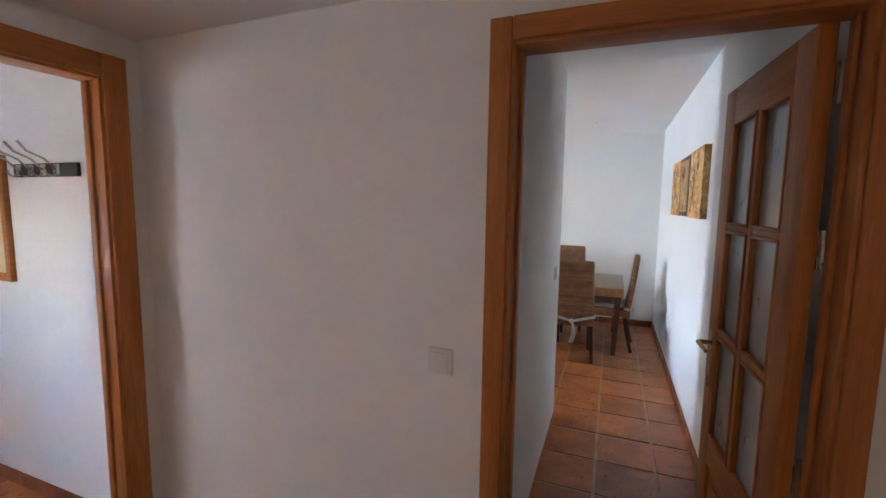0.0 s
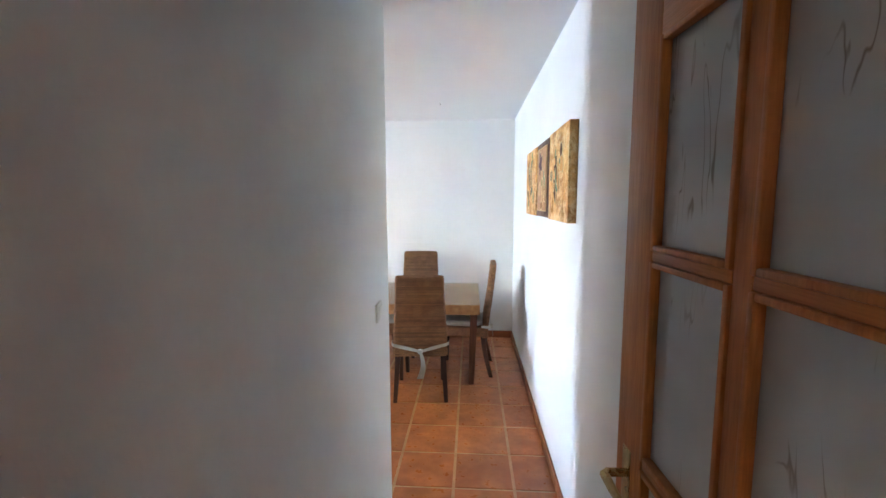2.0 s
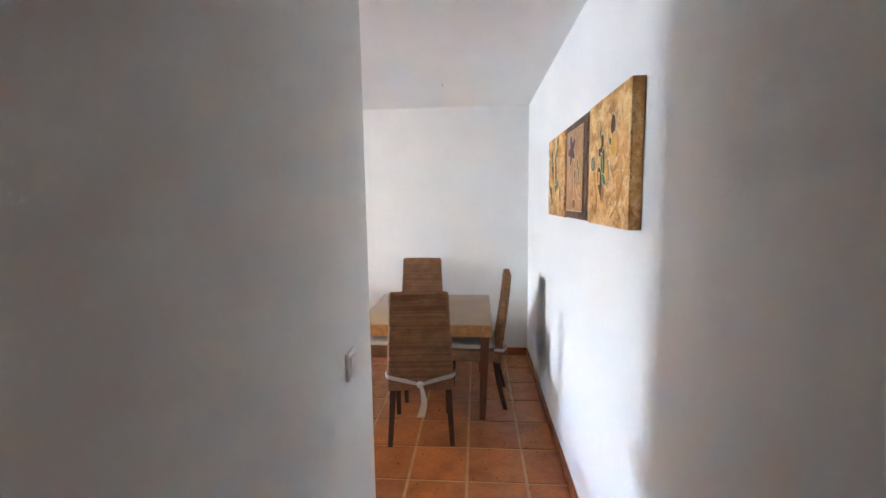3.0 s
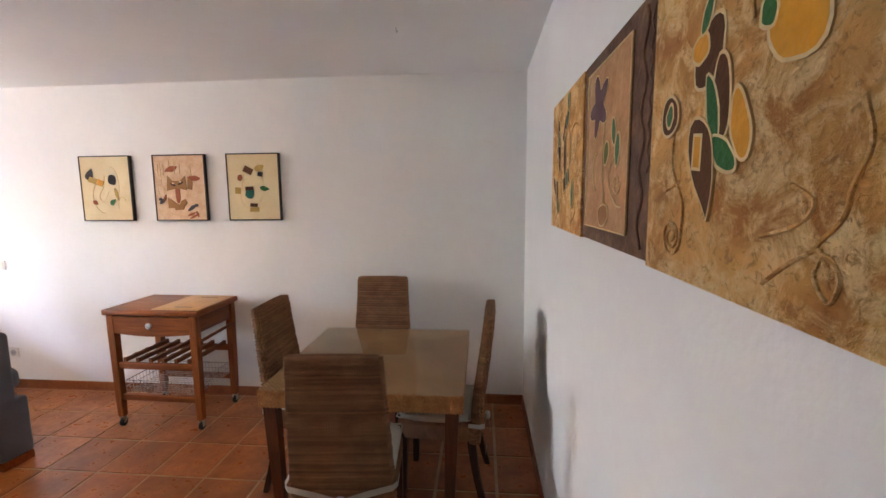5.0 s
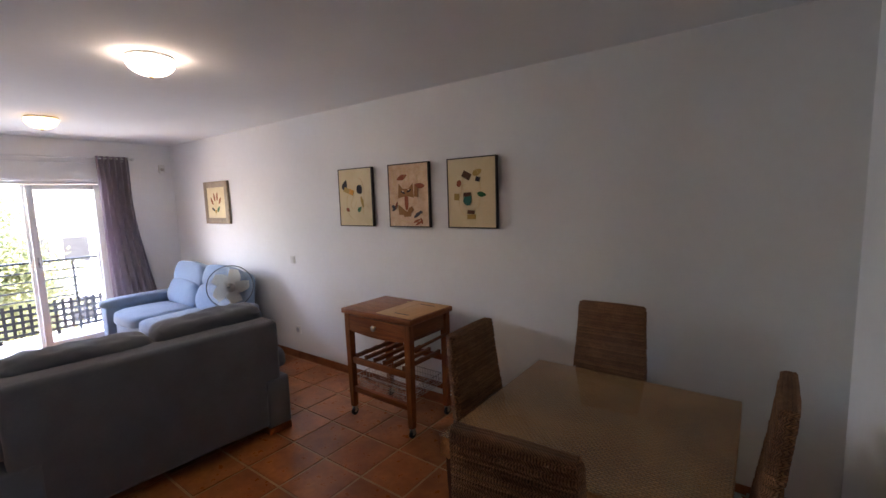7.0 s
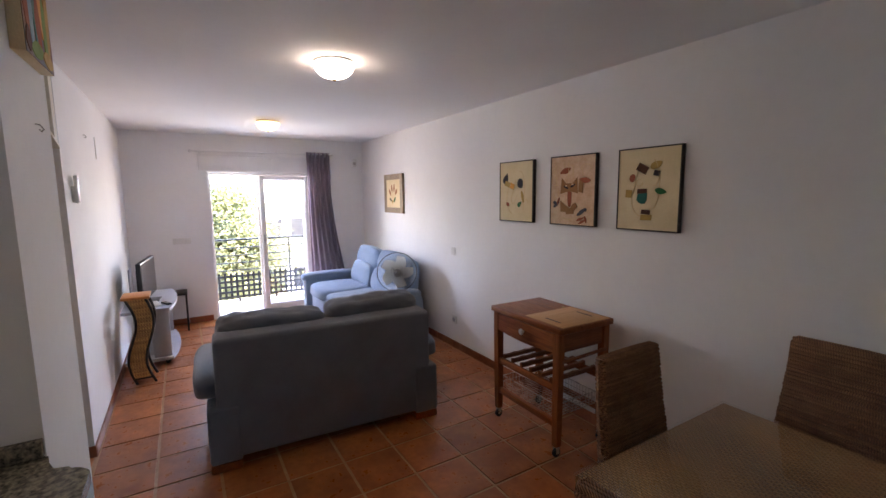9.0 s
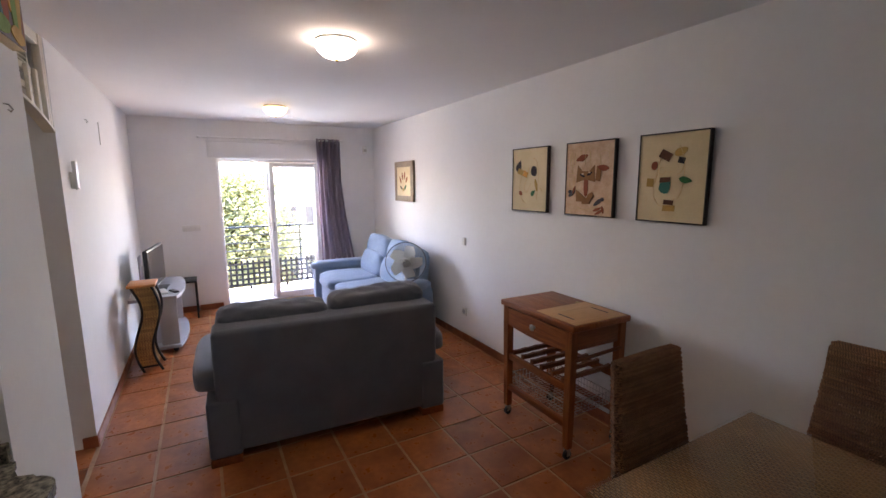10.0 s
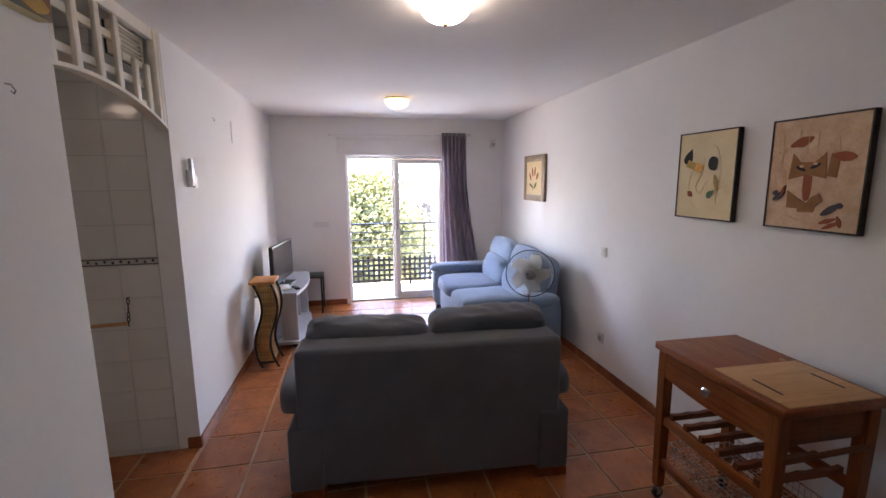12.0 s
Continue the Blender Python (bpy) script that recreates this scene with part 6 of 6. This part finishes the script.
for k, (u, v, w, h, rot, mat) in enumerate(((0.12, 0.45, 0.06, 0.30, 4, P_RUST), (0.27, 0.55, 0.05, 0.26, -3, P_SKY), (0.38, 0.40, 0.04, 0.34, 3, P_TEAL), (0.52, 0.60, 0.07, 0.22, -6, P_REDLEAF), (0.62, 0.35, 0.05, 0.3, 5, P_ORANGE), (0.74, 0.62, 0.06, 0.22, 3, P_LIME), (0.88, 0.45, 0.05, 0.32, -4, P_OCHRE), (0.40, 0.90, 0.14, 0.05, 3, P_LIME), (0.76, 0.91, 0.12, 0.05, -4, P_OCHRE), (0.10, 0.88, 0.05, 0.07, 10, P_BROWN))):
    part("painted_patch", shape("l", u, v, w, h, rot, 0.314, 0.34, 0.0012 + 0.00015 * k, 0.036), mat, face, smooth=False)

# ---- small wall things ----
def hook_on(name, m, label, mat=STEEL):
    ob = thing(name, m, label, "hook")
    part("shank", tubes(([(0, 0.01, 0), (0, 0.008, 0.012), (0, -0.006, 0.02), (0.002, -0.012, 0.014), (0.004, -0.006, 0.008)], 0.0022), seg=6), mat, ob)
    return ob


hook_on("wall_hook", pose(-0.765, 4.545, 1.862, *FACE_N), "small metal hook screwed into the pier")
hook_on("wall_hook", pose(-3.05, Y_S, 2.09, *FACE_N), "small metal hook high on the wall")
hook_on("ceiling_hook", pose(0.77, 6.50, H, 180, 0, 0), "small metal hook in the ceiling over the table")
scar = thing("cable_clip", pose(-3.55, Y_S, 2.05, *FACE_N), "thin pale cable cover strip on the wall", "cable cover")
part("strip", solid((-0.012, -0.09, 0, 0.012, 0.09, 0.006), bevel=0.002), PLASTIC, scar)
holder = thing("remote_holder", pose(-2.47, Y_S, 1.695, *FACE_N), "white air-conditioner remote in its wall holder", "remote control")
part("cradle", solid((-0.03, -0.085, 0, 0.03, 0.02, 0.012), (-0.034, -0.085, 0.012, -0.029, 0.01, 0.03), (0.029, -0.085, 0.012, 0.034, 0.01, 0.03), bevel=0.002), PLASTIC, holder)
rc = part("remote", solid((-0.027, -0.08, 0.0125, 0.027, 0.085, 0.034), bevel=0.006, seg=3), PLASTIC, holder)
part("display", solid((-0.018, 0.03, 0.034, 0.018, 0.07, 0.0348)), SILVERBOARD, rc, smooth=False)
switch_plate("light_switch", pose(-2.575, Y_S, 1.64, *FACE_N), "square white switch beside the remote holder", 1, 0.075, 0.075)
sensor = thing("alarm_sensor", pose(X_W, 7.205, 2.125, *FACE_E), "white motion sensor high in the corner", "sensor")
part("body", solid((-0.034, -0.056, 0, 0.034, 0.056, 0.045), bevel=0.012, seg=3), PLASTIC, sensor)
part("lens", solid((-0.022, -0.03, 0.045, 0.022, 0.008, 0.049), bevel=0.002), DECOWHITE, sensor)

# side room wall
coat = thing("coat_rack", pose(-1.43, Y_D0, 1.658, *FACE_S), "dark wooden coat rack with four chrome hooks", "coat rack")
part("board", solid((-0.24, -0.03, 0, 0.24, 0.03, 0.018), bevel=0.003), FRAME_DARK, coat)
for k in range(4):
    x = -0.187 + 0.097 * k
    hk = part("hook", tubes(([(x, 0.0, 0.018), (x, 0.005, 0.03), (x - 0.012, 0.045, 0.06), (x - 0.05, 0.075, 0.10), (x - 0.062, 0.115, 0.125)], [0.006, 0.005, 0.0045, 0.0045, 0.006])), STEEL, coat, "chrome double hook")
    part("hook_plate", solid((x - 0.022, -0.026, 0.018, x + 0.018, 0.026, 0.024), bevel=0.003), STEEL, hk)
    part("lower_hook", tubes(([(x, -0.012, 0.024), (x, -0.03, 0.04), (x, -0.02, 0.06), (x, -0.002, 0.064)], 0.0045)), STEEL, hk)
mirror_p = thing("framed_picture", pose(-2.0, Y_D0, 1.425, *FACE_S), "tall narrow picture in a plain oak frame", "picture")
part("frame", solid((-0.24, -0.31, 0, -0.2, 0.31, 0.025), (0.2, -0.31, 0, 0.24, 0.31, 0.025), (-0.2, -0.31, 0, 0.2, -0.27, 0.025), (-0.2, 0.27, 0, 0.2, 0.31, 0.025), bevel=0.003), DOOR_V, mirror_p)
part("canvas", solid((-0.2, -0.27, 0.002, 0.2, 0.27, 0.012)), CANVAS_CREAM, mirror_p, smooth=False)

# ---- floor tiles ----
floor = structure("floor", solid((-2.7, -0.4, -0.12, 2.3, Y_D0, -0.004), (X_W - 0.25, Y_D0, -0.12, 2.3, Y_N + T, -0.004)), GROUT, "terracotta tiled floor with pale grout", "floor")
tile_meshes = {}


def tile_mesh(w, d, material, h=0.009):
    key = (round(w, 3), round(d, 3), material.name)
    if key not in tile_meshes:
        bm = bmesh.new()
        box(bm, 0, 0, -h, w, d, 0)
        top = [e for e in bm.edges if all(v.co.z > -0.001 for v in e.verts)]
        bmesh.ops.bevel(bm, geom=top, offset=min(0.005, w * 0.3, d * 0.3), segments=2, affect="EDGES")
        me = finish(bm, True)
        me.materials.append(material)
        tile_meshes[key] = me
    return tile_meshes[key]


def lay(parent, x0, y0, x1, y1, material, pitch=0.33, gx=-1.345, gy=6.0, gap=0.0065):
    i0, i1 = math.floor((x0 - gx) / pitch), math.ceil((x1 - gx) / pitch)
    j0, j1 = math.floor((y0 - gy) / pitch), math.ceil((y1 - gy) / pitch)
    for i in range(i0, i1):
        for j in range(j0, j1):
            a, b = max(x0, gx + i * pitch + gap / 2), min(x1, gx + (i + 1) * pitch - gap / 2)
            c, d = max(y0, gy + j * pitch + gap / 2), min(y1, gy + (j + 1) * pitch - gap / 2)
            if b - a > 0.012 and d - c > 0.012:
                ob = new("tile", tile_mesh(b - a, d - c, material))
                ob.parent = parent
                ob.matrix_world = pose(a, c, random.uniform(-0.0008, 0.0006), random.uniform(-0.12, 0.12), random.uniform(-0.12, 0.12), 0)


lay(floor, X_W, Y_S, X_E, Y_N, TERRACOTTA)
lay(floor, X_C, Y_D0, X_E, Y_S, TERRACOTTA)
lay(floor, -2.25, 2.8, X_C - T, Y_S, TERRACOTTA)
lay(floor, X_H, 1.9, 1.8, Y_D0, TERRACOTTA)
lay(floor, -2.6, 1.6, X_H - 0.1, Y_D0, TERRACOTTA)

# the same tiles through the rest of the hall and the side room
bm = bmesh.new()
for x0, y0, x1, y1 in ((X_H, -0.3, 2.2, 1.9), (1.8, 1.9, 2.2, Y_D0), (-2.6, 0.1, X_H - 0.1, 1.6)):
    for i in range(math.floor((x0 + 1.33) / 0.33), math.ceil((x1 + 1.33) / 0.33)):
        for j in range(math.floor((y0 - 6.0) / 0.33), math.ceil((y1 - 6.0) / 0.33)):
            a, b = max(x0, -1.33 + i * 0.33 + 0.003), min(x1, -1.33 + (i + 1) * 0.33 - 0.003)
            c, d = max(y0, 6.0 + j * 0.33 + 0.003), min(y1, 6.0 + (j + 1) * 0.33 - 0.003)
            if b - a > 0.012 and d - c > 0.012:
                box(bm, a, c, -0.009, b, d, random.uniform(-0.0008, 0.0004))
tagged(part("tile_field", bm, TERRACOTTA, floor, smooth=False), kind="stuff")

# white kitchen wall tiles
spans = [(1.216 + 0.19 * k, min(H - 0.002, 1.216 + 0.19 * k + 0.188)) for k in range(7)] + [(max(0.002, 1.170 - 0.19 * (k + 1) + 0.002), 1.170 - 0.19 * k) for k in range(7)]
for z0, z1 in spans:
    for i in range(7):
        y1 = 4.213 - i * 0.202
        y0 = max(2.802, y1 - 0.2)
        if z1 - z0 > 0.015 and y1 - y0 > 0.02:
            ob = new("wall_tile", tile_mesh(z1 - z0, y1 - y0, KTILE, 0.004))
            ob.parent = kw
            ob.matrix_world = Matrix.Translation((-2.241, y0, z1)) @ pose(0, 0, 0, random.uniform(-0.1, 0.1), 90 + random.uniform(-0.1, 0.1), 0)
